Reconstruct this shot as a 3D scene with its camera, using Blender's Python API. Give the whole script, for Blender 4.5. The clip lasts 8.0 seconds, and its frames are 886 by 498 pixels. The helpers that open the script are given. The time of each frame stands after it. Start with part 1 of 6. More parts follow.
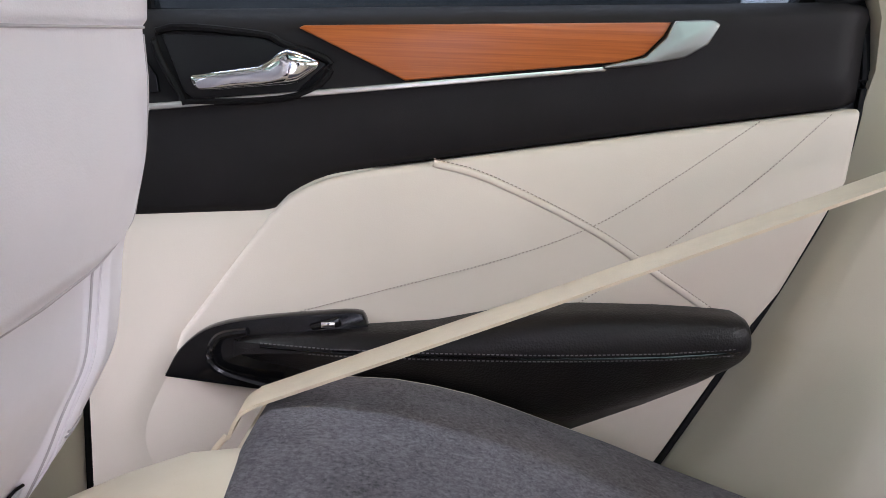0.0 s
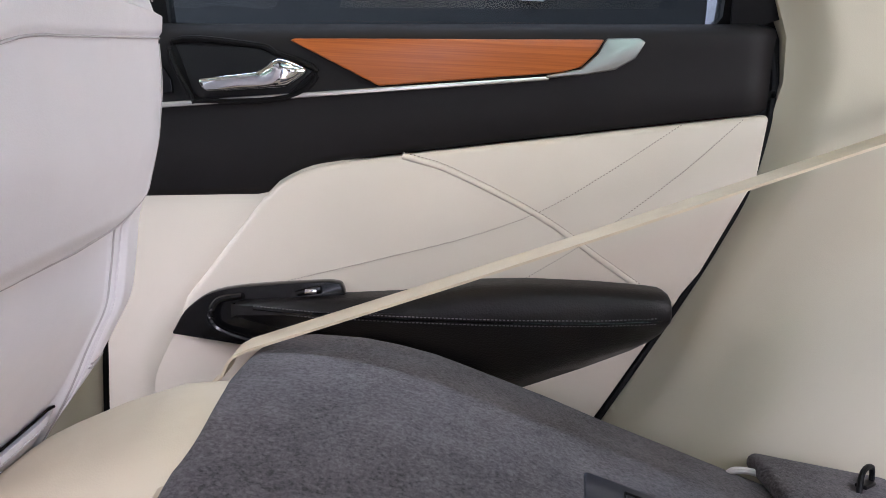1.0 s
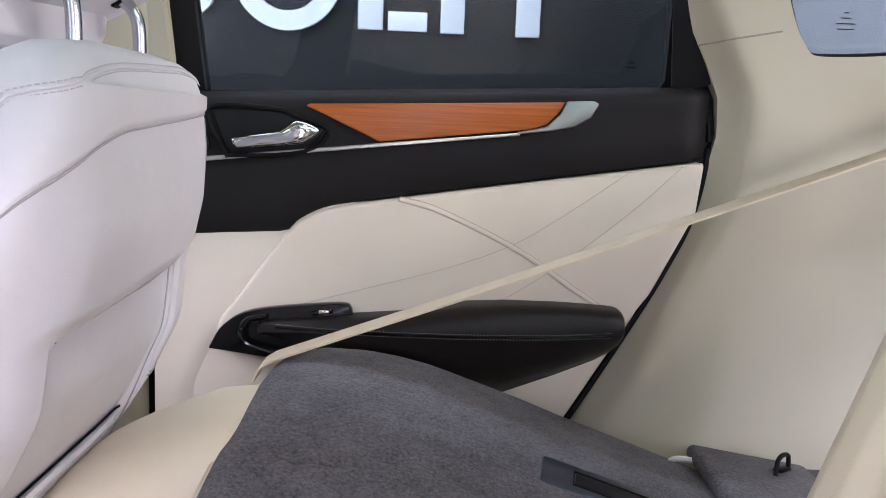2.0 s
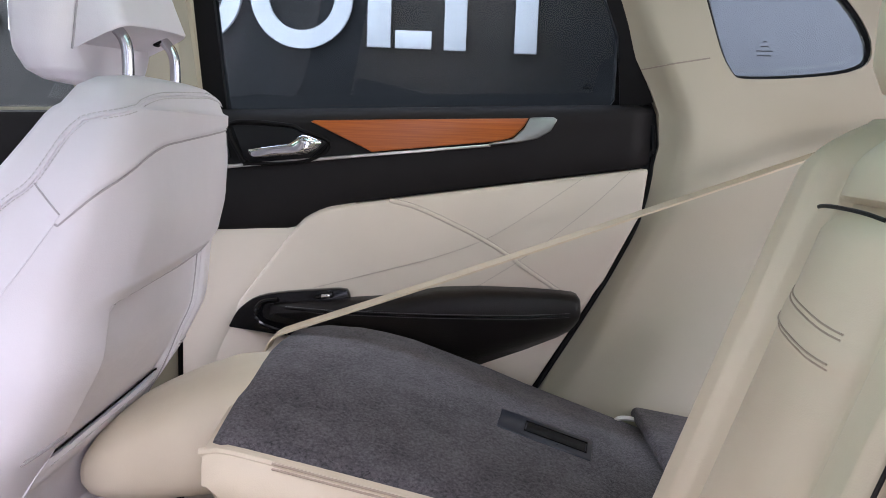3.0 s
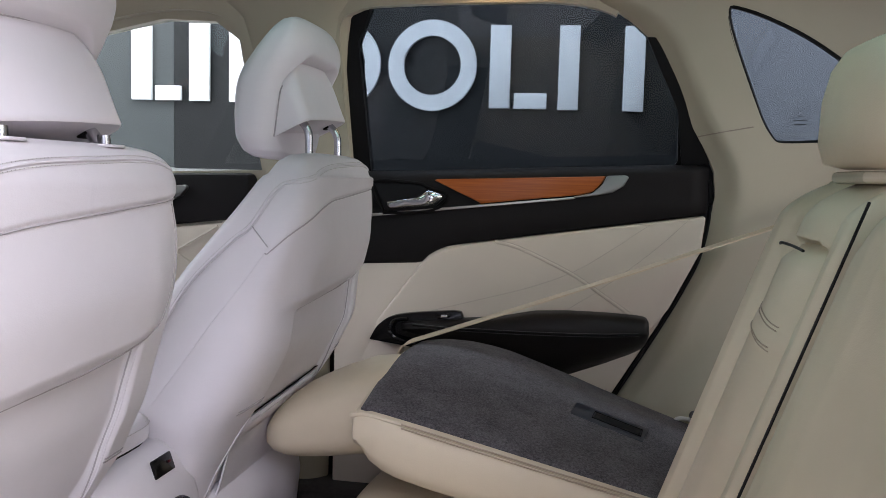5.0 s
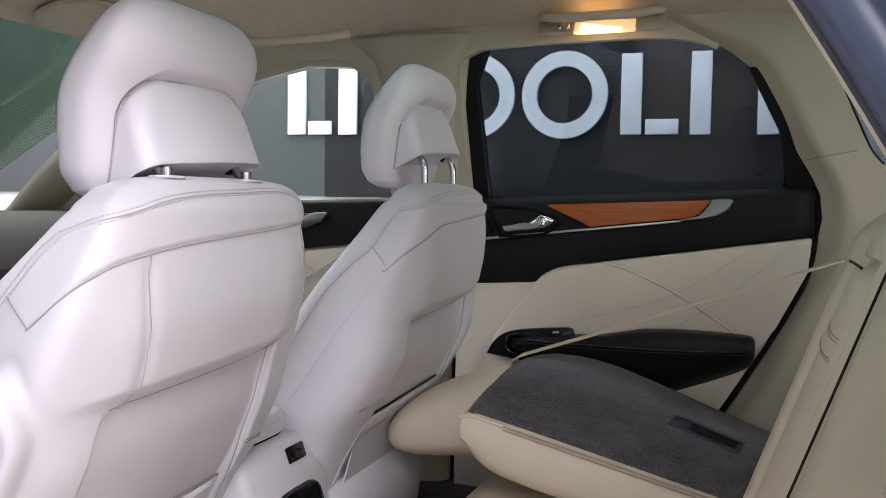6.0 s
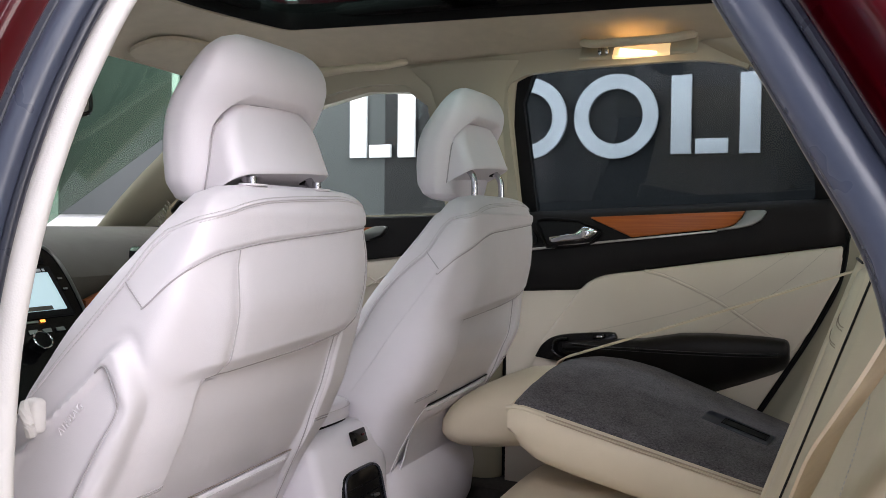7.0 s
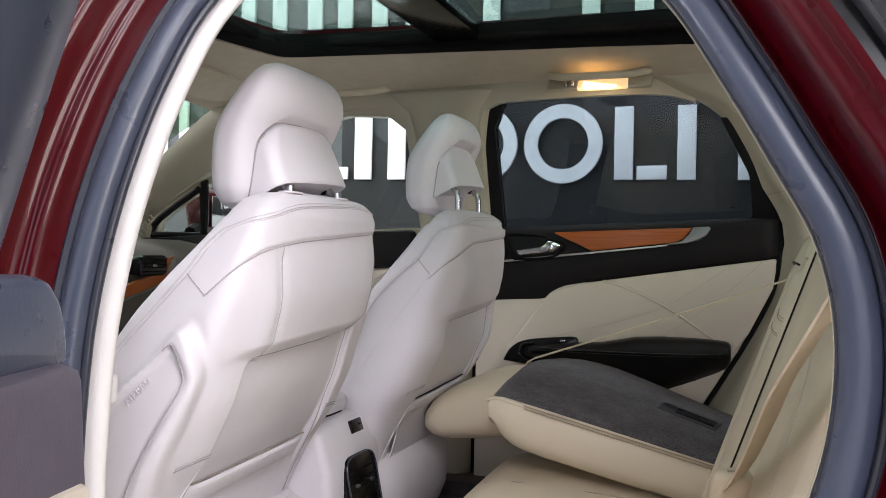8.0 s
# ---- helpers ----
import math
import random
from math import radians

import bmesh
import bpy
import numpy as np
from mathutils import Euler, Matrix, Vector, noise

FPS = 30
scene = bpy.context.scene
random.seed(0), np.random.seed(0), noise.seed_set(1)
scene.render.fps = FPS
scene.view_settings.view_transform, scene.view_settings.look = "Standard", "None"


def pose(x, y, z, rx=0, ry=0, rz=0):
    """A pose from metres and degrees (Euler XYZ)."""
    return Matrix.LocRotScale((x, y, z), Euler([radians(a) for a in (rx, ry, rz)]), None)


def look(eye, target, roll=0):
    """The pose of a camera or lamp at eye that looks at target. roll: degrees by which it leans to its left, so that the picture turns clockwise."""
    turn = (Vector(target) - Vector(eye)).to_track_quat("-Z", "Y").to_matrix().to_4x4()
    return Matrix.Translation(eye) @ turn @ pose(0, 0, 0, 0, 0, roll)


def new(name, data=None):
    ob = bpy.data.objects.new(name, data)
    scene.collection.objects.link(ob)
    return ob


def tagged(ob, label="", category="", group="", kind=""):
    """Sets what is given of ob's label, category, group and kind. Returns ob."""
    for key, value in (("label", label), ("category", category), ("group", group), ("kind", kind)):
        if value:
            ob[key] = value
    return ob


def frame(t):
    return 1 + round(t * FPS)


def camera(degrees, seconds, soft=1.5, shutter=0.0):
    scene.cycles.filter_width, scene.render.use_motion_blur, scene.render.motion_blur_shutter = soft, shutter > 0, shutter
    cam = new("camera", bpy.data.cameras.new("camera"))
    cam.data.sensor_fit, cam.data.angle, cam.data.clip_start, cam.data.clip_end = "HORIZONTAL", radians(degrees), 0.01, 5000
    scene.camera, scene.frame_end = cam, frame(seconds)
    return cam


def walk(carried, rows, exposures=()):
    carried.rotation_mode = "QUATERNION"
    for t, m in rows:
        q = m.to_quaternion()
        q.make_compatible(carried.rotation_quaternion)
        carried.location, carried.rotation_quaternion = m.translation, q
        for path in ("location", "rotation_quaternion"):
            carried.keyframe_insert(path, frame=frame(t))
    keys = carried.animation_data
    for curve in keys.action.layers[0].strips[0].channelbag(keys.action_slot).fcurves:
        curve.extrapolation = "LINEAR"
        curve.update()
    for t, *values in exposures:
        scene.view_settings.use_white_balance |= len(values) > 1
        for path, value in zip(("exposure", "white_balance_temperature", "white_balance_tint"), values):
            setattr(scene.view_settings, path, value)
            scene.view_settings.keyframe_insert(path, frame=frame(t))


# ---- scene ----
cam = camera(56.0, 8.0, soft=0.7)
PATH = [
    (0, (-0.023, -0.022, 1.011), (0.045, 1.943, 0.648), 1.9),
    (0.5, (-0.001, -0.094, 1.001), (0.036, 1.875, 0.651), 2.2),
    (1, (0.032, -0.17, 1.001), (0.057, 1.802, 0.67), 2.7),
    (1.5, (0.046, -0.263, 1.025), (0.067, 1.71, 0.701), 2.5),
    (2, (0.056, -0.357, 1.047), (0.055, 1.622, 0.756), 2.2),
    (3.5, (0.139, -0.657, 1.059), (0.01, 1.321, 0.794), 1.7),
    (4, (0.152, -0.736, 1.072), (-0.119, 1.23, 0.825), 1.5),
    (5.5, (0.239, -0.991, 1.071), (-0.228, 0.949, 0.938), 1.3),
    (6, (0.303, -1.038, 1.073), (-0.4, 0.831, 0.96), 0.9),
    (6.5, (0.358, -1.098, 1.061), (-0.481, 0.715, 0.974), 0.7),
    (7, (0.376, -1.169, 1.046), (-0.46, 0.647, 0.99), 0.6),
    (7.5, (0.349, -1.27, 1.027), (-0.425, 0.574, 1.01), 0.8),
    (8, (0.346, -1.377, 1.011), (-0.344, 0.5, 1.02), 1.1),
]
EXPOSURES = [(0.0, 1.3, 6000, 24), (1.0, 1.32, 6000, 24), (2.0, 1.2, 6000, 24), (3.5, 0.72, 6050, 24), (4.0, 0.45, 6050, 22), (5.5, 0.12, 6200, 20), (6.5, 0.05, 6300, 18), (8.0, 0.17, 6400, 16)]
walk(cam, [(t, look(eye, target, roll)) for t, eye, target, roll in PATH], EXPOSURES)

# ---- world and lights: a closed showroom with white ceiling panels ----
world = bpy.data.worlds.new("showroom_world")
scene.world = world
world.use_nodes = True
world.node_tree.nodes["Background"].inputs[0].default_value = (0.80, 0.86, 1.0, 1)
world.node_tree.nodes["Background"].inputs[1].default_value = 0.8


def area(name, at, target, size, size_y, watts, colour):
    lamp = bpy.data.lights.new(name, "AREA")
    lamp.shape, lamp.size, lamp.size_y, lamp.energy, lamp.color = "RECTANGLE", size, size_y, watts, colour
    ob = new(name, lamp)
    ob.matrix_world = look(at, target)
    return ob


COOL, WARM = (0.97, 0.97, 1.0), (1.0, 0.72, 0.36)
area("ceiling_light_near", (2.0, -3.0, 3.5), (0.0, 0.0, 0.9), 4.0, 2.0, 225, COOL)
area("ceiling_light_front", (-4.3, -0.8, 3.2), (-1.0, 0.1, 1.2), 3.0, 2.0, 190, COOL)
area("ceiling_light_far", (-1.8, 1.6, 3.6), (-1.8, 2.6, 1.2), 8.0, 0.5, 230, COOL)
area("window_daylight", (0.2, -7.7, 1.75), (0.1, 0.0, 1.1), 12.0, 2.4, 85, (0.92, 0.95, 1.0))
# unseen fill before the solid rear wall, added to brighten the seat backs
area("rear_fill_light", (7.35, -1.2, 1.9), (0.0, 0.1, 1.1), 8.0, 2.6, 460, (1.0, 0.95, 0.87))

# ---- materials ----


def base_mat(name, colour, rough=0.5, metal=0.0, coat=0.0, vary=0.06, vary_scale=6.0, grain=0.0, grain_scale=400.0,
             kind="noise", spec=0.5, sheen=0.0, rvary=0.08, creases=0.0):
    m = bpy.data.materials.new(name)
    m.use_nodes = True
    nt = m.node_tree
    b = nt.nodes["Principled BSDF"]
    b.inputs["Roughness"].default_value, b.inputs["Metallic"].default_value = rough, metal
    b.inputs["Coat Weight"].default_value, b.inputs["Coat Roughness"].default_value = coat, 0.06
    b.inputs["Specular IOR Level"].default_value = spec
    b.inputs["Sheen Weight"].default_value = sheen
    co = nt.nodes.new("ShaderNodeTexCoord")
    n = nt.nodes.new("ShaderNodeTexNoise")
    n.inputs["Scale"].default_value, n.inputs["Detail"].default_value = vary_scale, 5
    nt.links.new(co.outputs["Object"], n.inputs["Vector"])
    ramp = nt.nodes.new("ShaderNodeValToRGB")
    lo, hi = [c * (1 - vary) for c in colour], [min(1, c * (1 + vary)) for c in colour]
    ramp.color_ramp.elements[0].color, ramp.color_ramp.elements[1].color = (*lo, 1), (*hi, 1)
    ramp.color_ramp.elements[0].position, ramp.color_ramp.elements[1].position = 0.3, 0.7
    nt.links.new(n.outputs["Fac"], ramp.inputs["Fac"])
    nt.links.new(ramp.outputs["Color"], b.inputs["Base Color"])
    if rvary:
        rr = nt.nodes.new("ShaderNodeMapRange")
        rr.inputs["To Min"].default_value, rr.inputs["To Max"].default_value = max(0.02, rough - rvary), min(1, rough + rvary)
        n2 = nt.nodes.new("ShaderNodeTexNoise")
        n2.inputs["Scale"].default_value = vary_scale * 5
        nt.links.new(co.outputs["Object"], n2.inputs["Vector"])
        nt.links.new(n2.outputs["Fac"], rr.inputs["Value"])
        nt.links.new(rr.outputs["Result"], b.inputs["Roughness"])
    if grain:
        bump = nt.nodes.new("ShaderNodeBump")
        bump.inputs["Strength"].default_value, bump.inputs["Distance"].default_value = grain, 0.001
        if kind == "voronoi":
            v = nt.nodes.new("ShaderNodeTexVoronoi")
            v.inputs["Scale"].default_value = grain_scale
            out = v.outputs["Distance"]
        else:
            v = nt.nodes.new("ShaderNodeTexNoise")
            v.inputs["Scale"].default_value, v.inputs["Detail"].default_value = grain_scale, 4
            out = v.outputs["Fac"]
        nt.links.new(co.outputs["Object"], v.inputs["Vector"])
        nt.links.new(out, bump.inputs["Height"])
        nt.links.new(bump.outputs["Normal"], b.inputs["Normal"])
        if creases:
            soft = nt.nodes.new("ShaderNodeTexNoise")
            soft.inputs["Scale"].default_value, soft.inputs["Detail"].default_value, soft.inputs["Distortion"].default_value = 16, 3, 0.6
            nt.links.new(co.outputs["Object"], soft.inputs["Vector"])
            wide = nt.nodes.new("ShaderNodeBump")
            wide.inputs["Strength"].default_value, wide.inputs["Distance"].default_value = creases, 0.006
            nt.links.new(soft.outputs["Fac"], wide.inputs["Height"])
            nt.links.new(wide.outputs["Normal"], bump.inputs["Normal"])
    return m


SEAT = base_mat("pale_grey_leather", (0.69, 0.652, 0.68), 0.42, vary=0.03, vary_scale=9, grain=0.10, grain_scale=700, kind="voronoi", creases=0.22)
CREAM = base_mat("cream_leather", (0.66, 0.57, 0.43), 0.45, vary=0.04, vary_scale=9, grain=0.10, grain_scale=700, kind="voronoi", creases=0.22)
PANEL = base_mat("ivory_door_leather", (0.58, 0.512, 0.43), 0.5, vary=0.03, vary_scale=8, grain=0.07, grain_scale=800, kind="voronoi", creases=0.12)
BLACK = base_mat("black_soft_plastic", (0.0055, 0.0048, 0.005), 0.55, vary=0.2, vary_scale=12, grain=0.35, grain_scale=420, kind="voronoi", spec=0.11)
DOORTRIM = base_mat("charcoal_soft_trim", (0.0135, 0.0121, 0.0124), 0.6, vary=0.08, vary_scale=12, grain=0.10, grain_scale=900, kind="voronoi", spec=0.12)
BLACKLEATHER = base_mat("black_leather", (0.0105, 0.0092, 0.0090), 0.42, vary=0.2, vary_scale=10, grain=0.3, grain_scale=450, kind="voronoi", spec=0.25)
GLOSSBLACK = base_mat("gloss_black_plastic", (0.004, 0.004, 0.0045), 0.15, vary=0.1, rvary=0.04, spec=0.32)
DARKGLASS = base_mat("dark_privacy_glass", (0.020, 0.020, 0.022), 0.16, vary=0.3, vary_scale=14, rvary=0.03, spec=0.16)
# seam lines darker than the leather: the groove's shade is in the thread's colour
SEAM = base_mat("seam_thread_and_shade", (0.40, 0.372, 0.378), 0.7)
STITCHDARK = base_mat("grey_beige_stitch_thread", (0.56, 0.525, 0.525), 0.75)
CSEAM = base_mat("cream_thread", (0.42, 0.34, 0.26), 0.7)
BROWNTHREAD = base_mat("dark_stitch_thread", (0.30, 0.25, 0.21), 0.7)
ARMTHREAD = base_mat("grey_armrest_thread", (0.14, 0.13, 0.13), 0.7)
CHROME = base_mat("polished_chrome", (0.66, 0.66, 0.68), 0.08, metal=1.0, vary=0.02, rvary=0.03)
POSTMETAL = base_mat("brushed_chrome", (0.52, 0.52, 0.54), 0.24, metal=1.0, vary=0.02, rvary=0.03)
BRIGHTLINE = base_mat("bright_satin_metal", (0.50, 0.48, 0.45), 0.30, metal=1.0, vary=0.04, rvary=0.05)
SATIN = base_mat("satin_silver", (0.25, 0.25, 0.235), 0.36, metal=1.0, vary=0.04, rvary=0.05)
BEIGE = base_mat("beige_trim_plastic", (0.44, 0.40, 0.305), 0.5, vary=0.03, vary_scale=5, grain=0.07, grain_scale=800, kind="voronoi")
# paler copy of the beige trim: near-side light put into the colour
PILLAR = base_mat("lit_pale_trim", (0.66, 0.63, 0.615), 0.5, vary=0.03, vary_scale=5, grain=0.2, grain_scale=500, kind="voronoi")
CLOTH = base_mat("beige_headliner_cloth", (0.56, 0.48, 0.36), 0.95, vary=0.05, vary_scale=30, grain=0.5, grain_scale=900, sheen=0.2)


def pile_mat(name, dark, light, scale):
    """Cut pile: fine fibres, small tufts and broad brushed patches."""
    m = bpy.data.materials.new(name)
    m.use_nodes = True
    nt = m.node_tree
    b = nt.nodes["Principled BSDF"]
    co = nt.nodes.new("ShaderNodeTexCoord")
    heights = []
    for sc, det in ((scale, 6), (scale * 5, 3), (scale * 0.07, 3)):
        n = nt.nodes.new("ShaderNodeTexNoise")
        n.inputs["Scale"].default_value, n.inputs["Detail"].default_value, n.inputs["Roughness"].default_value = sc, det, 0.65
        nt.links.new(co.outputs["Object"], n.inputs["Vector"])
        heights.append(n.outputs["Fac"])
    total = None
    for h, k in zip(heights, (0.45, 0.35, 0.20)):
        mul = nt.nodes.new("ShaderNodeMath")
        mul.operation = "MULTIPLY_ADD"
        mul.inputs[1].default_value = k
        mul.inputs[2].default_value = 0.0
        nt.links.new(h, mul.inputs[0])
        if total is not None:
            nt.links.new(total, mul.inputs[2])
        total = mul.outputs[0]
    ramp = nt.nodes.new("ShaderNodeValToRGB")
    ramp.color_ramp.elements[0].position, ramp.color_ramp.elements[1].position = 0.39, 0.63
    ramp.color_ramp.elements[0].color, ramp.color_ramp.elements[1].color = (*dark, 1), (*light, 1)
    nt.links.new(total, ramp.inputs["Fac"])
    nt.links.new(ramp.outputs["Color"], b.inputs["Base Color"])
    bump = nt.nodes.new("ShaderNodeBump")
    bump.inputs["Strength"].default_value, bump.inputs["Distance"].default_value = 0.8, 0.0015
    nt.links.new(total, bump.inputs["Height"])
    nt.links.new(bump.outputs["Normal"], b.inputs["Normal"])
    b.inputs["Roughness"].default_value = 1.0
    b.inputs["Specular IOR Level"].default_value = 0.1
    b.inputs["Sheen Weight"].default_value = 0.12
    return m


CARPET = pile_mat("grey_carpet", (0.032, 0.029, 0.032), (0.188, 0.172, 0.186), 260)
FLOORCARPET = base_mat("dark_floor_carpet", (0.022, 0.019, 0.018), 0.95, vary=0.35, vary_scale=80, grain=1.0, grain_scale=500)
STRIP = base_mat("blue_grey_rubber", (0.050, 0.059, 0.090), 0.30, vary=0.04, grain=0.15, grain_scale=200)
RUBBER = base_mat("black_rubber", (0.005, 0.005, 0.0055), 0.5, vary=0.1, spec=0.2)
RED = base_mat("deep_red_paint", (0.055, 0.0006, 0.0034), 0.28, metal=0.0, spec=0.15, coat=0.45, vary=0.05, vary_scale=3, rvary=0.02)
FRAMEGREY = base_mat("dark_blue_grey_frame", (0.024, 0.027, 0.040), 0.3, vary=0.1, grain=0.1, grain_scale=300)
DOORFRAME = base_mat("blue_grey_frame_plastic", (0.034, 0.039, 0.058), 0.3, vary=0.1, grain=0.1, grain_scale=300)
DOORGREY = base_mat("charcoal_door_trim", (0.080, 0.070, 0.094), 0.45, vary=0.1, grain=0.12, grain_scale=350, kind="voronoi")
BELT = base_mat("beige_belt_webbing", (0.62, 0.51, 0.37), 0.6, vary=0.05, vary_scale=40, grain=0.6, grain_scale=900)
WALLDARK = base_mat("charcoal_wall_film", (0.009, 0.010, 0.0105), 0.6, vary=0.15, vary_scale=1.2)
WALLGREY = base_mat("grey_wall_film", (0.074, 0.083, 0.082), 0.6, vary=0.08, vary_scale=1.0)
WALLMID = base_mat("lavender_grey_wall_film", (0.36, 0.36, 0.39), 0.6, vary=0.06, vary_scale=1.0)
WALLPALE = base_mat("pale_green_wall_film", (0.40, 0.46, 0.43), 0.6, vary=0.05, vary_scale=1.0)
WALLWHITE = base_mat("white_wall_paint", (0.78, 0.79, 0.78), 0.7, vary=0.03, vary_scale=2)
SIGN = base_mat("white_sign_acrylic", (0.85, 0.87, 0.88), 0.4, vary=0.02)
TILE = base_mat("pale_showroom_floor", (0.55, 0.55, 0.54), 0.25, vary=0.06, vary_scale=2)
DASH = base_mat("dark_olive_dash", (0.075, 0.068, 0.052), 0.6, vary=0.1, grain=0.4, grain_scale=350, kind="voronoi")


def wood_mat():
    m = bpy.data.materials.new("orange_brown_wood")
    m.use_nodes = True
    nt = m.node_tree
    b = nt.nodes["Principled BSDF"]
    co = nt.nodes.new("ShaderNodeTexCoord")
    mp = nt.nodes.new("ShaderNodeMapping")
    mp.inputs["Scale"].default_value = (5.0, 60, 300)
    mp.inputs["Rotation"].default_value = (0, radians(-3), 0)
    n = nt.nodes.new("ShaderNodeTexNoise")
    n.inputs["Scale"].default_value, n.inputs["Detail"].default_value, n.inputs["Distortion"].default_value = 1.6, 7, 0.7
    ramp = nt.nodes.new("ShaderNodeValToRGB")
    ramp.color_ramp.elements[0].color, ramp.color_ramp.elements[1].color = (0.235, 0.054, 0.008, 1), (0.365, 0.096, 0.015, 1)
    ramp.color_ramp.elements[0].position, ramp.color_ramp.elements[1].position = 0.28, 0.68
    nt.links.new(co.outputs["Object"], mp.inputs["Vector"])
    nt.links.new(mp.outputs["Vector"], n.inputs["Vector"])
    nt.links.new(n.outputs["Fac"], ramp.inputs["Fac"])
    nt.links.new(ramp.outputs["Color"], b.inputs["Base Color"])
    b.inputs["Roughness"].default_value = 0.36
    b.inputs["Coat Weight"].default_value, b.inputs["Coat Roughness"].default_value = 0.22, 0.20
    b.inputs["Specular IOR Level"].default_value = 0.3
    return m


WOOD = wood_mat()


def glass_mat(name, tint, gloss_rough=0.0, ior=1.45):
    m = bpy.data.materials.new(name)
    m.use_nodes = True
    nt = m.node_tree
    nt.nodes.remove(nt.nodes["Principled BSDF"])
    out = nt.nodes["Material Output"]
    t = nt.nodes.new("ShaderNodeBsdfTransparent")
    t.inputs["Color"].default_value = (*tint, 1)
    g = nt.nodes.new("ShaderNodeBsdfGlossy")
    g.inputs["Roughness"].default_value = gloss_rough
    lw = nt.nodes.new("ShaderNodeLayerWeight")
    lw.inputs["Blend"].default_value = 0.5
    steep = nt.nodes.new("ShaderNodeMath")
    steep.operation = "POWER"
    steep.inputs[1].default_value = 5.0
    f = nt.nodes.new("ShaderNodeMath")
    f.operation = "MULTIPLY_ADD"
    r0 = ((ior - 1) / (ior + 1)) ** 2
    f.inputs[1].default_value, f.inputs[2].default_value = 0.5, r0
    nt.links.new(lw.outputs["Facing"], steep.inputs[0])
    nt.links.new(steep.outputs[0], f.inputs[0])
    mix = nt.nodes.new("ShaderNodeMixShader")
    nt.links.new(f.outputs[0], mix.inputs[0])
    nt.links.new(t.outputs[0], mix.inputs[1])
    nt.links.new(g.outputs[0], mix.inputs[2])
    nt.links.new(mix.outputs[0], out.inputs["Surface"])
    return m


GLASS = glass_mat("clear_window_glass", (0.86, 0.90, 0.88))
TINT = glass_mat("privacy_window_glass", (0.46, 0.51, 0.53), ior=1.42)
SCREENGLASS = glass_mat("windscreen_glass", (0.50, 0.62, 0.53), ior=1.3)
ROOFGLASS = glass_mat("green_roof_glass", (0.43, 0.53, 0.49))


def glow_mat(name, colour, strength):
    m = bpy.data.materials.new(name)
    m.use_nodes = True
    b = m.node_tree.nodes["Principled BSDF"]
    b.inputs["Base Color"].default_value = (*colour, 1)
    b.inputs["Emission Color"].default_value = (*colour, 1)
    b.inputs["Emission Strength"].default_value = strength
    return m


LAMPGLOW = glow_mat("warm_lamp_lens", (1.0, 0.74, 0.38), 0.55)
SCREEN = glow_mat("lit_screen", (0.52, 0.70, 0.74), 0.55)
AMBER = glow_mat("amber_indicator", (1.0, 0.35, 0.05), 2.0)

# ---- mesh helpers ----


def finish(bm, sharp=38):
    bmesh.ops.recalc_face_normals(bm, faces=bm.faces)
    for f in bm.faces:
        f.smooth = True
    for e in bm.edges:
        if len(e.link_faces) == 2 and e.calc_face_angle(0) > radians(sharp):
            e.smooth = False


def part(name, bm, material, parent=None, label="", sharp=38):
    finish(bm, sharp)
    me = bpy.data.meshes.new(name)
    bm.to_mesh(me)
    bm.free()
    me.materials.append(material)
    ob = new(name, me)
    if parent is not None:
        ob.parent = parent
        ob.matrix_parent_inverse = parent.matrix_world.inverted()
    return tagged(ob, label)


def thing(name, at, label, category, group="", kind=""):
    ob = new(name)
    ob.matrix_world = pose(*at)
    bpy.context.view_layer.update()
    return tagged(ob, label, category, group, kind)


def spline(pts, n=8, closed=False):
    """Smooth line through a few points."""
    pts = [Vector(p) for p in pts]
    out, m = [], len(pts)
    for i in range(m if closed else m - 1):
        p1, p2 = pts[i], pts[(i + 1) % m]
        p0 = pts[i - 1] if (closed or i > 0) else p1 * 2 - p2
        p3 = pts[(i + 2) % m] if (closed or i + 2 < m) else p2 * 2 - p1
        for k in range(n):
            t = k / n
            out.append(0.5 * ((2 * p1) + (p2 - p0) * t + (2 * p0 - 5 * p1 + 4 * p2 - p3) * t * t + (3 * p1 - p0 - 3 * p2 + p3) * t ** 3))
    if not closed:
        out.append(pts[-1])
    return out


def bevelled(bm, width, segments=2, angle=30):
    if width > 0:
        es = [e for e in bm.edges if len(e.link_faces) == 2 and e.calc_face_angle(0) > radians(angle)]
        bmesh.ops.bevel(bm, geom=es, offset=width, segments=segments, affect="EDGES", profile=0.5, clamp_overlap=True)
    return bm


def box(size, at=(0, 0, 0), bevel=0.0, turn=(0, 0, 0), bm=None, segments=2):
    b = bmesh.new()
    bmesh.ops.create_cube(b, size=1.0, matrix=Matrix.Diagonal((*size, 1)))
    bevelled(b, bevel, segments)
    bmesh.ops.transform(b, matrix=pose(*at, *turn), verts=b.verts)
    if bm is None:
        return b
    return join(bm, b)


def join(bm, other):
    me = bpy.data.meshes.new("tmp")
    other.to_mesh(me)
    other.free()
    bm.from_mesh(me)
    bpy.data.meshes.remove(me)
    return bm


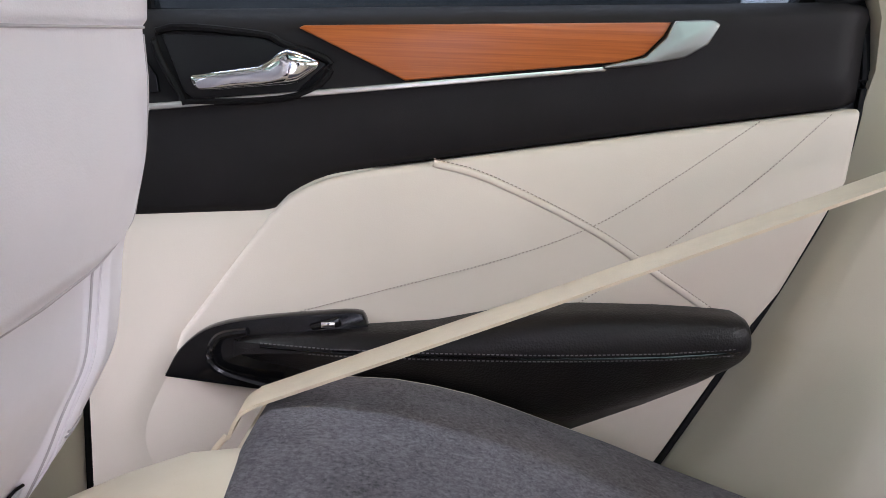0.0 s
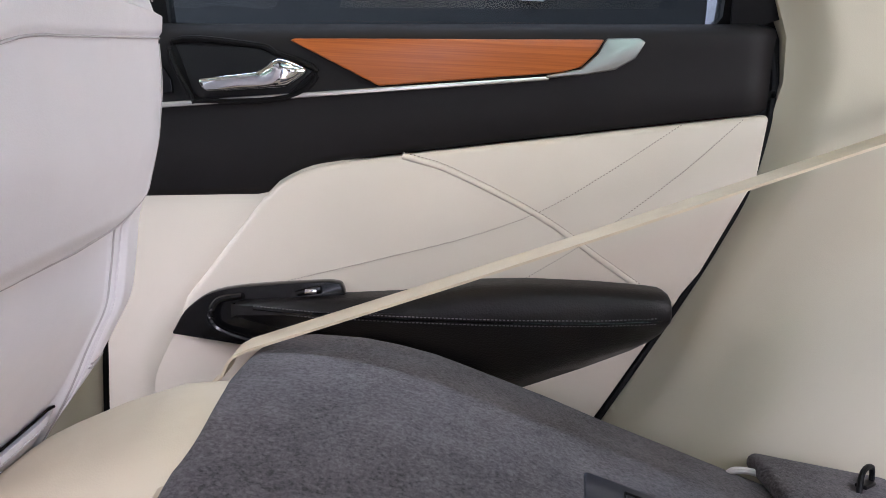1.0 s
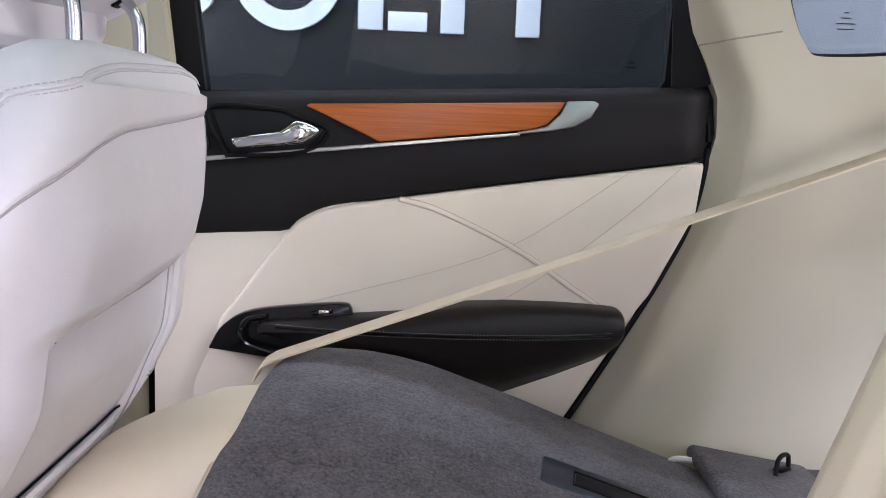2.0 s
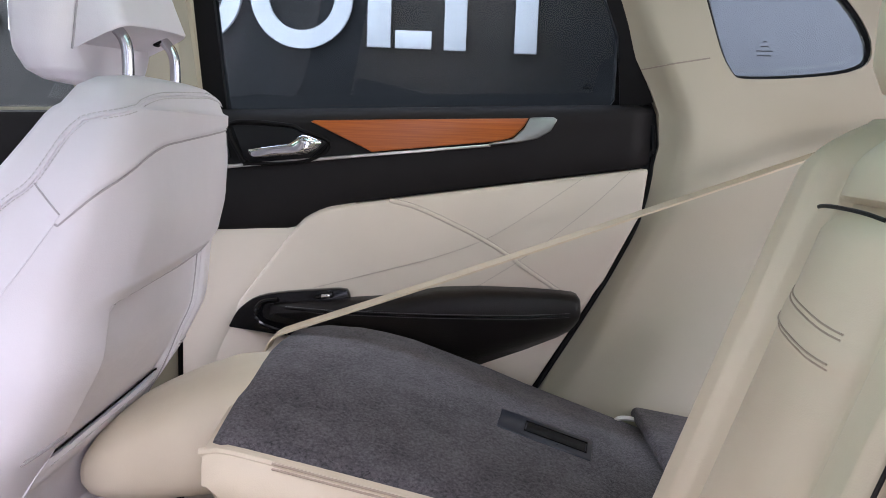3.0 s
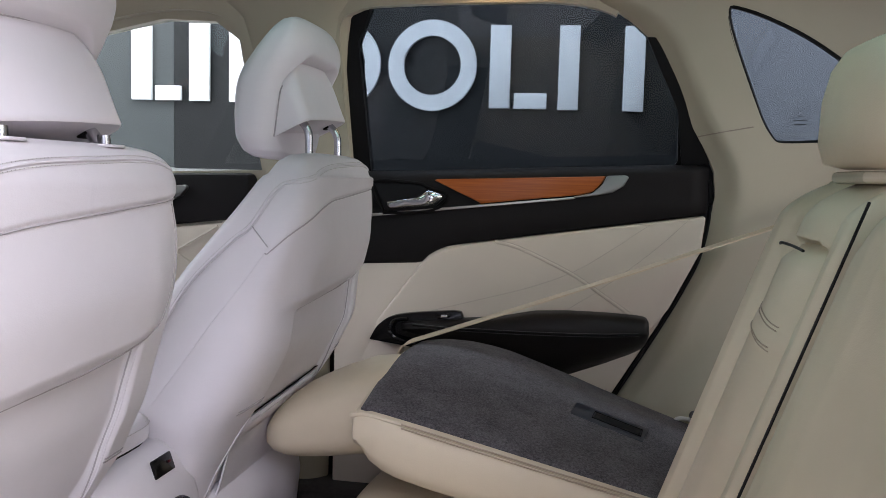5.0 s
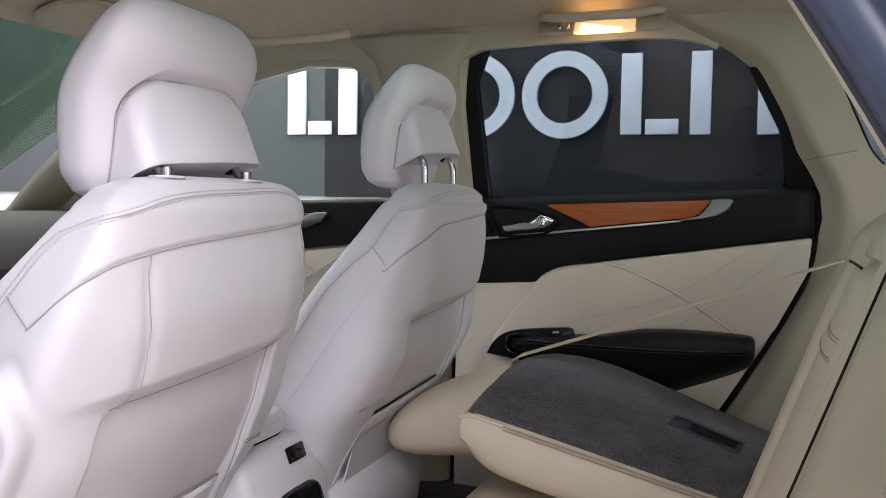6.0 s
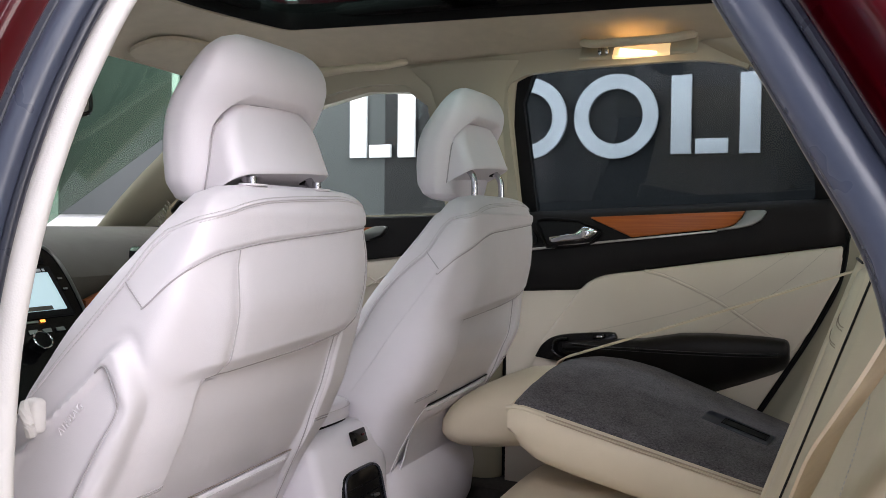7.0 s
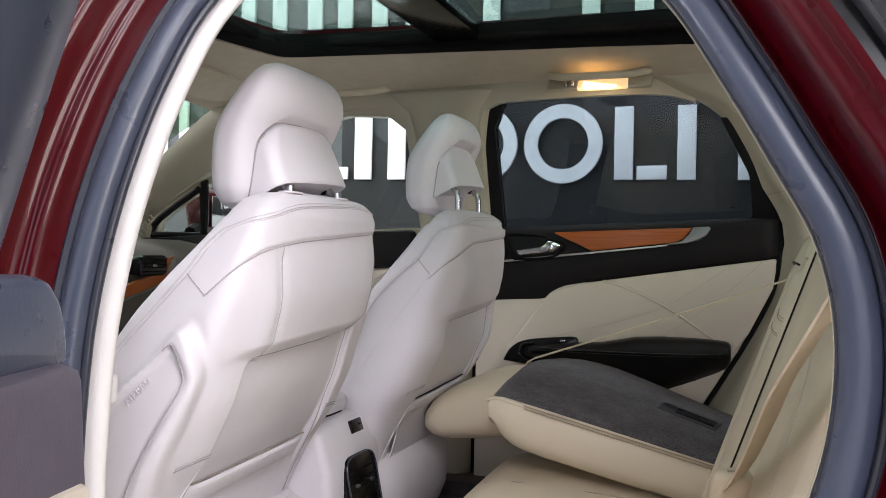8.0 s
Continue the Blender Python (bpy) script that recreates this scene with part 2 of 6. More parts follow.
def prism(outline, y0, y1, bevel=0.0, axis="y", segments=2):
    """A slab with an outline of (x, z) points between y0 and y1 (axis y), or (x, y) points between z0 and z1 (axis z)."""
    bm = bmesh.new()
    put = (lambda a, b, c: (a, c, b)) if axis == "y" else ((lambda a, b, c: (a, b, c)) if axis == "z" else (lambda a, b, c: (c, a, b)))
    lo = [bm.verts.new(put(p[0], p[1], y0)) for p in outline]
    hi = [bm.verts.new(put(p[0], p[1], y1)) for p in outline]
    bm.faces.new(lo)
    bm.faces.new(list(reversed(hi)))
    k = len(lo)
    for i in range(k):
        bm.faces.new((lo[i], hi[i], hi[(i + 1) % k], lo[(i + 1) % k]))
    bmesh.ops.recalc_face_normals(bm, faces=bm.faces)
    return bevelled(bm, bevel, segments)


def loft(loops, cap=True):
    bm = bmesh.new()
    rings = [[bm.verts.new(p) for p in lp] for lp in loops]
    k = len(rings[0])
    for a, b in zip(rings, rings[1:]):
        for i in range(k):
            bm.faces.new((a[i], a[(i + 1) % k], b[(i + 1) % k], b[i]))
    if cap:
        bm.faces.new(list(reversed(rings[0])))
        bm.faces.new(rings[-1])
    return bm


def sheet(fn, nu, nv, thick=0.0):
    """A surface fn(u, v) with u, v in 0..1; thick: a vector by which its second side is set off."""
    bm = bmesh.new()

    def layer(d):
        return [[bm.verts.new(Vector(fn(i / nu, j / nv)) + d) for j in range(nv + 1)] for i in range(nu + 1)]

    a = layer(Vector((0, 0, 0)))
    for i in range(nu):
        for j in range(nv):
            bm.faces.new((a[i][j], a[i + 1][j], a[i + 1][j + 1], a[i][j + 1]))
    if thick:
        b = layer(Vector(thick))
        for i in range(nu):
            for j in range(nv):
                bm.faces.new((b[i][j], b[i][j + 1], b[i + 1][j + 1], b[i + 1][j]))
        for i in range(nu):
            bm.faces.new((a[i][0], b[i][0], b[i + 1][0], a[i + 1][0]))
            bm.faces.new((a[i][nv], a[i + 1][nv], b[i + 1][nv], b[i][nv]))
        for j in range(nv):
            bm.faces.new((a[0][j], a[0][j + 1], b[0][j + 1], b[0][j]))
            bm.faces.new((a[nu][j], b[nu][j], b[nu][j + 1], a[nu][j + 1]))
    return bm


def tube(pts, r, n=8, bm=None, closed=False, flat=1.0, up=(0, 0, 1)):
    """A round (or flattened) bar along points."""
    b = bmesh.new() if bm is None else bm
    pts = [Vector(p) for p in pts]
    rings, m = [], len(pts)
    for i, p in enumerate(pts):
        d = (pts[(i + 1) % m] - pts[i - 1]) if (closed or 0 < i < m - 1) else (pts[1] - pts[0] if i == 0 else pts[-1] - pts[-2])
        d.normalize()
        s = d.cross(Vector(up))
        if s.length < 1e-4:
            s = d.cross(Vector((1, 0, 0)))
        s.normalize()
        q = s.cross(d)
        rings.append([b.verts.new(p + r * (math.cos(2 * math.pi * k / n) * s + flat * math.sin(2 * math.pi * k / n) * q)) for k in range(n)])
    for i in range(m if closed else m - 1):
        x, y = rings[i], rings[(i + 1) % m]
        for k in range(n):
            b.faces.new((x[k], x[(k + 1) % n], y[(k + 1) % n], y[k]))
    if not closed:
        b.faces.new(list(reversed(rings[0])))
        b.faces.new(rings[-1])
    return b


def dashes(pts, length, gap, r):
    """A row of stitches along points, all in one mesh."""
    bm = bmesh.new()
    pts = [Vector(p) for p in pts]
    lens = [0.0]
    for a, b in zip(pts, pts[1:]):
        lens.append(lens[-1] + (b - a).length)

    def at(s):
        for i in range(len(pts) - 1):
            if s <= lens[i + 1]:
                f = (s - lens[i]) / max(1e-9, lens[i + 1] - lens[i])
                return pts[i].lerp(pts[i + 1], f)
        return pts[-1]

    s = 0.0
    while s + length < lens[-1]:
        tube([at(s), at(s + length)], r, 5, bm)
        s += length + gap
    return bm


def smooth01(x):
    x = max(0.0, min(1.0, x))
    return x * x * (3 - 2 * x)


def lerp_table(table, v):
    for (a, x), (b, y) in zip(table, table[1:]):
        if v <= b:
            return x + (y - x) * max(0.0, min(1.0, (v - a) / (b - a)))
    return table[-1][1]


def oval(cx, cy, z, w, d, n=4.0, k=48, lean=0.0):
    out = []
    for i in range(k):
        a = 2 * math.pi * i / k
        c, s = math.cos(a), math.sin(a)
        out.append((cx + d * math.copysign(abs(c) ** (2 / n), c), cy + w * math.copysign(abs(s) ** (2 / n), s), z))
    return out

# ---- the showroom ----
YC = 0.095          # the car's middle line
wall_y = 2.78


def setting(name, bm, mat, label, category):
    return tagged(part(name, bm, mat), label, category, kind="structure")


setting("floor", box((16, 11, 0.1), (-0.5, -2.4, -0.05)), TILE, "pale polished showroom floor", "floor")
setting("ceiling", box((16, 11, 0.1), (-0.5, -2.4, 4.05)), WALLWHITE, "white showroom ceiling", "ceiling")
setting("wall_west", box((0.1, 11, 4), (-8.55, -2.4, 2.0)), WALLWHITE, "white showroom wall ahead of the car", "wall")
setting("wall_east", box((0.1, 11, 4), (7.55, -2.4, 2.0)), WALLWHITE, "white showroom wall behind the car", "wall")
setting("wall_south", box((16, 0.1, 0.5), (-0.5, -7.95, 0.25)), WALLWHITE, "white sill wall under the showroom window", "wall")
setting("wall_south_top", box((16, 0.1, 0.9), (-0.5, -7.95, 3.55)), WALLWHITE, "white wall over the showroom window", "wall")
shop = tagged(thing("window_1", (-0.5, -7.95, 0.5), "long showroom window with pale frame posts", "window"), kind="structure")
for i in range(6):
    part("window_post", box((0.08, 0.1, 2.6), (-8.3 + 3.12 * i, -7.95, 1.8), 0.01), WALLWHITE, shop)
setting("wall_north", box((16, 0.1, 4), (-0.5, wall_y + 0.1, 2.0)), WALLWHITE, "white showroom wall with dark film and a white sign", "wall")
setting("wall_panel_1", box((9.3, 0.03, 2.9), (2.85, wall_y + 0.03, 2.54), 0.004), WALLDARK, "charcoal wall film behind the white sign", "wall panel")
setting("wall_panel_2", box((2.46, 0.03, 2.9), (-3.03, wall_y + 0.03, 2.545), 0.004), WALLGREY, "grey wall film beside the charcoal film", "wall panel")

setting("wall_partition", box((2.6, 0.12, 2.4), (1.83, 1.41, 1.2), 0.01), WALLMID, "pale lavender-grey showroom partition beside the car", "partition")
setting("wall_panel_4", box((4.2, 0.03, 2.9), (-6.37, wall_y + 0.03, 2.545), 0.004), WALLPALE, "pale green-grey wall film ahead of the car", "wall panel")


def slab(x0, x1, z0, z1):
    return box((x1 - x0, 0.02, z1 - z0), ((x0 + x1) / 2, wall_y, (z0 + z1) / 2), 0.002)


def ring(x, z, r, stroke, a0=0, a1=360):
    n = 48
    out, inn = [], []
    for i in range(n + 1):
        a = radians(a0 + (a1 - a0) * i / n)
        out.append((x + r * math.cos(a), z + r * math.sin(a)))
        inn.append((x + (r - stroke) * math.cos(a), z + (r - stroke) * math.sin(a)))
    bm = bmesh.new()
    rows = [[bm.verts.new((p[0], y, p[1])) for p in line] for y, line in ((wall_y - 0.01, out), (wall_y + 0.01, out), (wall_y + 0.01, inn), (wall_y - 0.01, inn))]
    for p, q in zip(rows, rows[1:] + rows[:1]):
        for i in range(n):
            bm.faces.new((p[i], p[i + 1], q[i + 1], q[i]))
    bmesh.ops.remove_doubles(bm, verts=bm.verts, dist=0.0005)
    return bm


sign = thing("wall_sign", (-0.8, wall_y, 1.4), "white sign of plain bars and rings on charcoal wall film", "sign")
base = lambda x: 1.384 - 0.0135 * x
for x0, x1, h in ((-2.007, -1.905, 0.36), (-1.711, -1.611, 0.36), (-1.51, -1.41, 0.36), (-1.25, -1.15, 0.36), (-0.288, -0.197, 0.36), (0.013, 0.10, 0.36), (0.289, 0.376, 0.36)):
    part("bar", slab(x0, x1, base(x0), base(x0) + h), SIGN, sign)
for x0, x1 in ((-1.885, -1.755), (-0.178, -0.036)):
    part("block", slab(x0, x1, base(x0), base(x0) + 0.068), SIGN, sign)
for x in (-0.985, -0.547):
    part("ring", ring(x, base(x) + 0.182, 0.2, 0.07), SIGN, sign)
upper = thing("upper_wall_sign", (-1.2, wall_y, 2.3), "white row of plain bars high on the showroom wall", "sign")
for x0 in (-2.46, -2.25, -2.02, -1.83, -1.62, -1.42, -0.98, -0.46, -0.2, 0.1):
    part("bar", slab(x0, x0 + 0.09, 2.16, 2.56), SIGN, upper)
for x0, w, z0 in ((-3.27, 0.05, 1.62), (-3.07, 0.095, 1.575), (-2.885, 0.06, 1.665)):
    part("bar", slab(x0, x0 + w, z0, 2.2), SIGN, upper)

# ---- the car's shell, far side ----
car = thing("car_body", (0.0, YC, 0.0), "deep red car with beige trimmed cabin and an open rear door", "car")


def side_y(z):
    """The far side's inner face by height; the near side mirrors it about the middle line."""
    return lerp_table([(0.0, 0.83), (1.08, 0.83), (1.40, 0.70), (1.6, 0.60)], z)


def side_soft(z):
    """The same face with its bend at the belt line rounded off."""
    return sum(side_y(z + 0.03 * k) for k in range(-6, 7)) / 13


def near(y):
    return 2 * YC - y


def wall_piece(outline, inset=0.0, thick=0.03, mirror=False, rows=14):
    """A slab with an (x, z) outline that leans with the car's side."""
    bm = prism(outline, 0, thick)
    bmesh.ops.triangulate(bm, faces=[f for f in bm.faces if len(f.verts) > 4])
    for v in bm.verts:
        y = side_y(v.co.z) - inset + v.co.y
        v.co.y = near(y) if mirror else y
    return bm


# pillar between front and rear door, beside the belt line and up to the roof
def b_pillar(mirror):
    def fn(u, v):
        z = 0.30 + 1.13 * v
        xl = lerp_table([(0.3, -0.535), (1.0, -0.52), (1.3, -0.518), (1.38, -0.53), (1.43, -0.58)], z)
        xr = lerp_table([(0.3, -0.372), (0.99, -0.372), (1.06, -0.322), (1.3, -0.317), (1.38, -0.30), (1.43, -0.26)], z)
        x = xl + (xr - xl) * u
        bow = 0.035 * (1 - abs(2 * u - 1) ** 4)
        y = side_y(z) - 0.01 - bow
        x -= 0.055 if mirror else 0.0
        return (x, near(y) + 0.035 if mirror else y, z)
    return sheet(fn, 16, 24, (0, -0.02 if mirror else 0.02, 0))


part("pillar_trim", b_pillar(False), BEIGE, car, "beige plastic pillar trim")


# quarter trim behind the far rear door, with a window through it
def quarter(u, v):
    z = 0.30 + 1.14 * v
    x0 = lerp_table([(0.30, 0.05), (0.645, 0.255), (0.785, 0.335), (0.94, 0.408), (1.05, 0.426), (1.10, 0.420), (1.14, 0.400), (1.20, 0.362), (1.34, 0.290), (1.385, 0.235), (1.44, 0.10)], z)
    x = x0 + (1.25 - x0) * u
    e = x - x0
    y = side_soft(z) - 0.012 - 0.040 * smooth01(e / 0.045) * lerp_table([(0.3, 1.3), (0.9, 1.0), (1.1, 0.75), (1.4, 0.5)], z)
    y -= 0.075 * smooth01((e - 0.03) / 0.11) * smooth01((0.86 - z) / 0.26) - 0.018 * smooth01((e - 0.10) / 0.12) * smooth01((z - 0.80) / 0.1) * smooth01((1.12 - z) / 0.08)
    return (x, y, z)


QUARTER_HOLE = [(0.415, 1.375), (0.443, 1.389), (0.558, 1.342), (0.67, 1.268), (0.72, 1.205), (0.695, 1.170), (0.55, 1.155), (0.512, 1.170), (0.475, 1.237)]


def cut(bm, outline, y0, y1):
    """Take a hole with an (x, z) outline out of a mesh, by a boolean on a temporary object."""
    me = bpy.data.meshes.new("cut_tmp")
    bmesh.ops.recalc_face_normals(bm, faces=bm.faces)
    bm.to_mesh(me)
    bm.free()
    a = bpy.data.objects.new("cut_a", me)
    k = prism(outline, y0, y1)
    me2 = bpy.data.meshes.new("cut_tmp2")
    k.to_mesh(me2)
    k.free()
    b = bpy.data.objects.new("cut_b", me2)
    scene.collection.objects.link(a)
    scene.collection.objects.link(b)
    mod = a.modifiers.new("cut", "BOOLEAN")
    mod.operation, mod.object, mod.solver = "DIFFERENCE", b, "EXACT"
    dg = bpy.context.evaluated_depsgraph_get()
    res = bpy.data.meshes.new_from_object(a.evaluated_get(dg))
    out = bmesh.new()
    out.from_mesh(res)
    bpy.data.objects.remove(a)
    bpy.data.objects.remove(b)
    for m in (me, me2, res):
        bpy.data.meshes.remove(m)
    return out


hole = [tuple(p) for p in spline([(x, z, 0) for x, z in QUARTER_HOLE], 5, True)]
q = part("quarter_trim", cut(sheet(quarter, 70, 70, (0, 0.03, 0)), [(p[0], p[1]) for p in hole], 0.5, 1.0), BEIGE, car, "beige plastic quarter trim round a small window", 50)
part("window_seal", tube([(p[0], side_y(p[1]) - 0.03, p[1]) for p in hole], 0.006, 6, closed=True), RUBBER, car)
part("quarter_glass", wall_piece([(p[0], p[1]) for p in spline([(x, z, 0) for x, z in QUARTER_HOLE], 3, True)], 0.018, 0.004), TINT, car, "dark privacy glass")


def on_quarter(x, z, lift=0.001):
    x0 = lerp_table([(1.10, 0.408), (1.20, 0.358), (1.34, 0.290)], z)
    v, u = (z - 0.30) / 1.14, (x - x0) / (1.25 - x0)
    p = quarter(u, v)
    return (p[0], p[1] - lift, p[2])


part("trim_joint", tube([on_quarter(0.375 + 0.10 * i / 8, 1.166 + 0.018 * i / 8, 0.0) for i in range(9)], 0.0012, 5), BROWNTHREAD, car)
for i, w in enumerate((0.006, 0.012, 0.026, 0.022)):
    part("glass_mark", box((w, 0.001, 0.0015), (0.565, side_y(1.20) - 0.026, 1.212 - 0.007 * i)), RUBBER, car)


# headliner: arched across, with the long roof opening cut through it
def liner(u, v):
    x = -1.11 + 2.36 * u
    w = 2 * v - 1
    edge_z = lerp_table([(-1.45, 1.28), (-1.1, 1.398), (-0.7, 1.418), (-0.2, 1.425), (0.2, 1.415), (0.6, 1.39), (1.25, 1.30)], x)
    mid_z = lerp_table([(-1.45, 1.36), (-1.1, 1.425), (-0.9, 1.465), (-0.7, 1.495), (0.0, 1.515), (0.6, 1.49), (1.25, 1.40)], x)
    half = 0.615
    z = edge_z + (mid_z - edge_z) * (1 - abs(w) ** 3.2)
    return (x, YC + half * w, z)


def roof_cut(bm, outline):
    for v in bm.verts:
        v.co.y, v.co.z = v.co.z, v.co.y
    bm = cut(bm, outline, 1.0, 2.0)
    for v in bm.verts:
        v.co.y, v.co.z = v.co.z, v.co.y
    return bm


ROOF_EDGE = [(-0.80, 0.05), (-0.79, 0.13), (-0.775, 0.20), (-0.745, 0.295), (-0.70, 0.325), (-0.65, 0.336), (-0.38, 0.38), (-0.05, 0.42), (0.30, 0.425), (0.74, 0.425), (0.79, 0.38), (0.80, 0.10)]
ROOF_HOLE = [(p[0], p[1]) for p in spline([(x, YC + w, 0) for x, w in ROOF_EDGE] + [(x, YC - w, 0) for x, w in reversed(ROOF_EDGE)], 4, True)]
part("headliner", roof_cut(sheet(liner, 60, 30, (0, 0, 0.02)), ROOF_HOLE), CLOTH, car, "beige cloth headliner", 50)


def outer_roof(u, v):
    x = -1.15 + 2.3 * u
    w = 2 * v - 1
    return (x, YC + 0.50 * w, lerp_table([(-1.15, 1.50), (-0.7, 1.555), (0.0, 1.575), (0.6, 1.55), (1.15, 1.48)], x) - 0.03 * w * w)


part("roof_skin", roof_cut(sheet(outer_roof, 40, 20, (0, 0, 0.01)), ROOF_HOLE), RED, car)
part("roof_glass", sheet(lambda u, v: (-0.82 + 1.64 * u, YC + 0.42 * (2 * v - 1), 1.545 - 0.02 * (2 * v - 1) ** 2 - 0.02 * (2 * u - 1) ** 2), 20, 10, (0, 0, 0.005)), ROOFGLASS, car, "green tinted panoramic roof glass")
for sy in (-1, 1):
    part("roof_frame", box((1.64, 0.11, 0.03), (0.0, YC + sy * 0.385, 1.522), 0.008), BLACK, car, "black frame of the roof glass")
for sx in (-1, 1):
    part("roof_frame", box((0.07, 0.74, 0.03), (sx * 0.79, YC, 1.522), 0.008), BLACK, car, "black frame of the roof glass")
def liner_z(x, y):
    w = min(1.0, abs(y - YC) / 0.615)
    edge_z = lerp_table([(-1.1, 1.37), (-0.7, 1.418), (-0.2, 1.425), (0.2, 1.415), (0.6, 1.39), (1.25, 1.30)], x)
    mid_z = lerp_table([(-1.1, 1.45), (-0.7, 1.495), (0.0, 1.515), (0.6, 1.49), (1.25, 1.40)], x)
    return edge_z + (mid_z - edge_z) * (1 - w ** 3.2)


rim = bmesh.new()
rows = []
for x, y in ROOF_HOLE:
    inx, iny = x * 0.992, YC + (y - YC) * 0.985
    z0 = liner_z(x, y)
    rows.append([rim.verts.new(p) for p in ((x, y, z0 + 0.004), (inx, iny, z0 - 0.0005), (inx * 0.994, YC + (iny - YC) * 0.99, z0 + 0.004), (inx * 0.994, YC + (iny - YC) * 0.99, 1.535), (x * 1.02, YC + (y - YC) * 1.03, 1.552))])
for a, b in zip(rows, rows[1:] + rows[:1]):
    for k in range(4):
        rim.faces.new((a[k], b[k], b[k + 1], a[k + 1]))
part("roof_rim", rim, BLACK, car, "black seal round the roof opening", 60)
part("roof_beam", box((0.12, 0.74, 0.03), (-0.30, YC, 1.522), 0.008), GLOSSBLACK, car, "black beam across the roof glass")

# cabin floor and lower sides
part("cabin_floor", box((2.7, 1.46, 0.04), (-0.1, YC, 0.34), 0.005), FLOORCARPET, car, "dark carpeted cabin floor")
part("door_sill", box((2.0, 0.12, 0.12), (-0.2, near(0.80), 0.36), 0.02), BEIGE, car, "beige sill trim")
part("far_sill", box((2.0, 0.14, 0.12), (-0.2, 0.80, 0.345), 0.02), FLOORCARPET, car, "dark carpeted sill")
part("tailgate_wall", box((0.04, 1.4, 0.66), (1.27, YC, 0.70), 0.01), BEIGE, car, "beige tailgate trim")
part("rear_glass", box((0.006, 1.1, 0.30), (1.27, YC, 1.18), 0.002, (0, -8, 0)), GLASS, car, "clear rear window").visible_shadow = False
part("load_floor", box((0.72, 1.3, 0.03), (0.90, YC, 0.60), 0.008), CARPET, car, "grey load floor")

REAR_HOLE = [(p[0], p[1]) for p in spline([(-0.318, 1.0, 0), (-0.318, 1.10, 0), (-0.318, 1.345, 0), (-0.280, 1.392, 0), (-0.20, 1.402, 0), (0.0, 1.405, 0), (0.13, 1.402, 0), (0.215, 1.383, 0), (0.272, 1.333, 0), (0.345, 1.190, 0), (0.40, 1.09, 0), (0.40, 1.0, 0)], 5)]
FRONT_HOLE = [(p[0], p[1]) for p in spline([(-1.48, 0.98, 0), (-1.472, 1.06, 0), (-1.43, 1.108, 0), (-1.335, 1.160, 0), (-1.252, 1.200, 0), (-1.16, 1.248, 0), (-0.98, 1.330, 0), (-0.86, 1.372, 0), (-0.70, 1.398, 0), (-0.58, 1.392, 0), (-0.525, 1.350, 0), (-0.515, 1.25, 0), (-0.505, 0.98, 0)], 5)]
SIDE = [(-1.75, 0.95), (-1.75, 1.05), (-1.0, 1.45), (-0.7, 1.50), (0.15, 1.50), (0.228, 1.43), (0.222, 1.390), (0.0, 1.02)]
part("far_side_frame", cut(cut(wall_piece(SIDE, 0.014, 0.02), REAR_HOLE, 0.4, 1.2), FRONT_HOLE, 0.4, 1.2), BEIGE, car, "beige trim round the far windows", 60)

# ---- far rear door ----
rd = thing("rear_door", (0.05, 0.80, 0.40), "closed rear door with ivory leather, black upper trim and wood inlay", "car door")
DOOR = [(-0.353, 0.38), (-0.353, 0.93), (-0.05, 0.94), (0.36, 0.99), (0.409, 0.99), (0.401, 0.94), (0.326, 0.786), (0.244, 0.646), (0.10, 0.42)]
part("lower_panel", prism(DOOR, 0.797, 0.85, 0.006), PANEL, rd, "smooth ivory lower door panel")
SEAMLINE = [(-0.345, 0.882), (-0.20, 0.891), (-0.165, 0.893)] + [(p[0], p[1]) for p in spline([(-0.160, 0.896, 0), (-0.143, 0.913, 0), (-0.10, 0.932, 0), (-0.007, 0.949, 0), (0.208, 0.983, 0), (0.409, 1.014, 0)], 6)]


def door_upper():
    """Black upper trim: a band that rolls back at the sill."""
    pts = SEAMLINE
    prof = [(0.0, 0.845), (0.0, 0.798), (0.06, 0.788), (0.35, 0.786), (0.72, 0.784), (0.84, 0.780), (0.92, 0.784), (0.98, 0.800), (1.0, 0.825)]
    bm = bmesh.new()
    cols = []
    n = 60
    for i in range(n + 1):
        x = -0.352 + 0.764 * i / n
        zb = lerp_table(pts, x) if x >= pts[0][0] else pts[0][1]
        zt = 1.083 + 0.045 * (x + 0.3)
        roll = 0.022 * smooth01((x - 0.375) / 0.037) ** 2
        cols.append([bm.verts.new((x, y + roll, zb + (zt - zb) * f)) for f, y in prof])
    for a, b in zip(cols, cols[1:]):
        for j in range(len(prof) - 1):
            bm.faces.new((a[j], b[j], b[j + 1], a[j + 1]))
    return bm


GAP = spline([(x, 0.812, z) for x, z in ((0.386, 1.150), (0.404, 1.115), (0.418, 1.065), (0.419, 1.01), (0.404, 0.93), (0.375, 0.862), (0.335, 0.785), (0.252, 0.64), (0.12, 0.42))], 6)
# black slab behind the panel's front edge, put there as the gap's shade
part("front_gap_shade", prism([(-0.41, 0.38), (-0.34, 0.38), (-0.34, 0.96), (-0.41, 0.96)], 0.832, 0.842, 0.001), RUBBER, rd)
part("outer_skin", prism([(-0.40, 0.33), (-0.40, 1.075), (0.44, 1.095), (0.50, 1.0), (0.42, 0.80), (0.20, 0.33)], 0.868, 0.89, 0.004), RED, rd, "deep red outer skin")
part("upper_trim", door_upper(), DOORTRIM, rd, "grained black upper trim", 60)
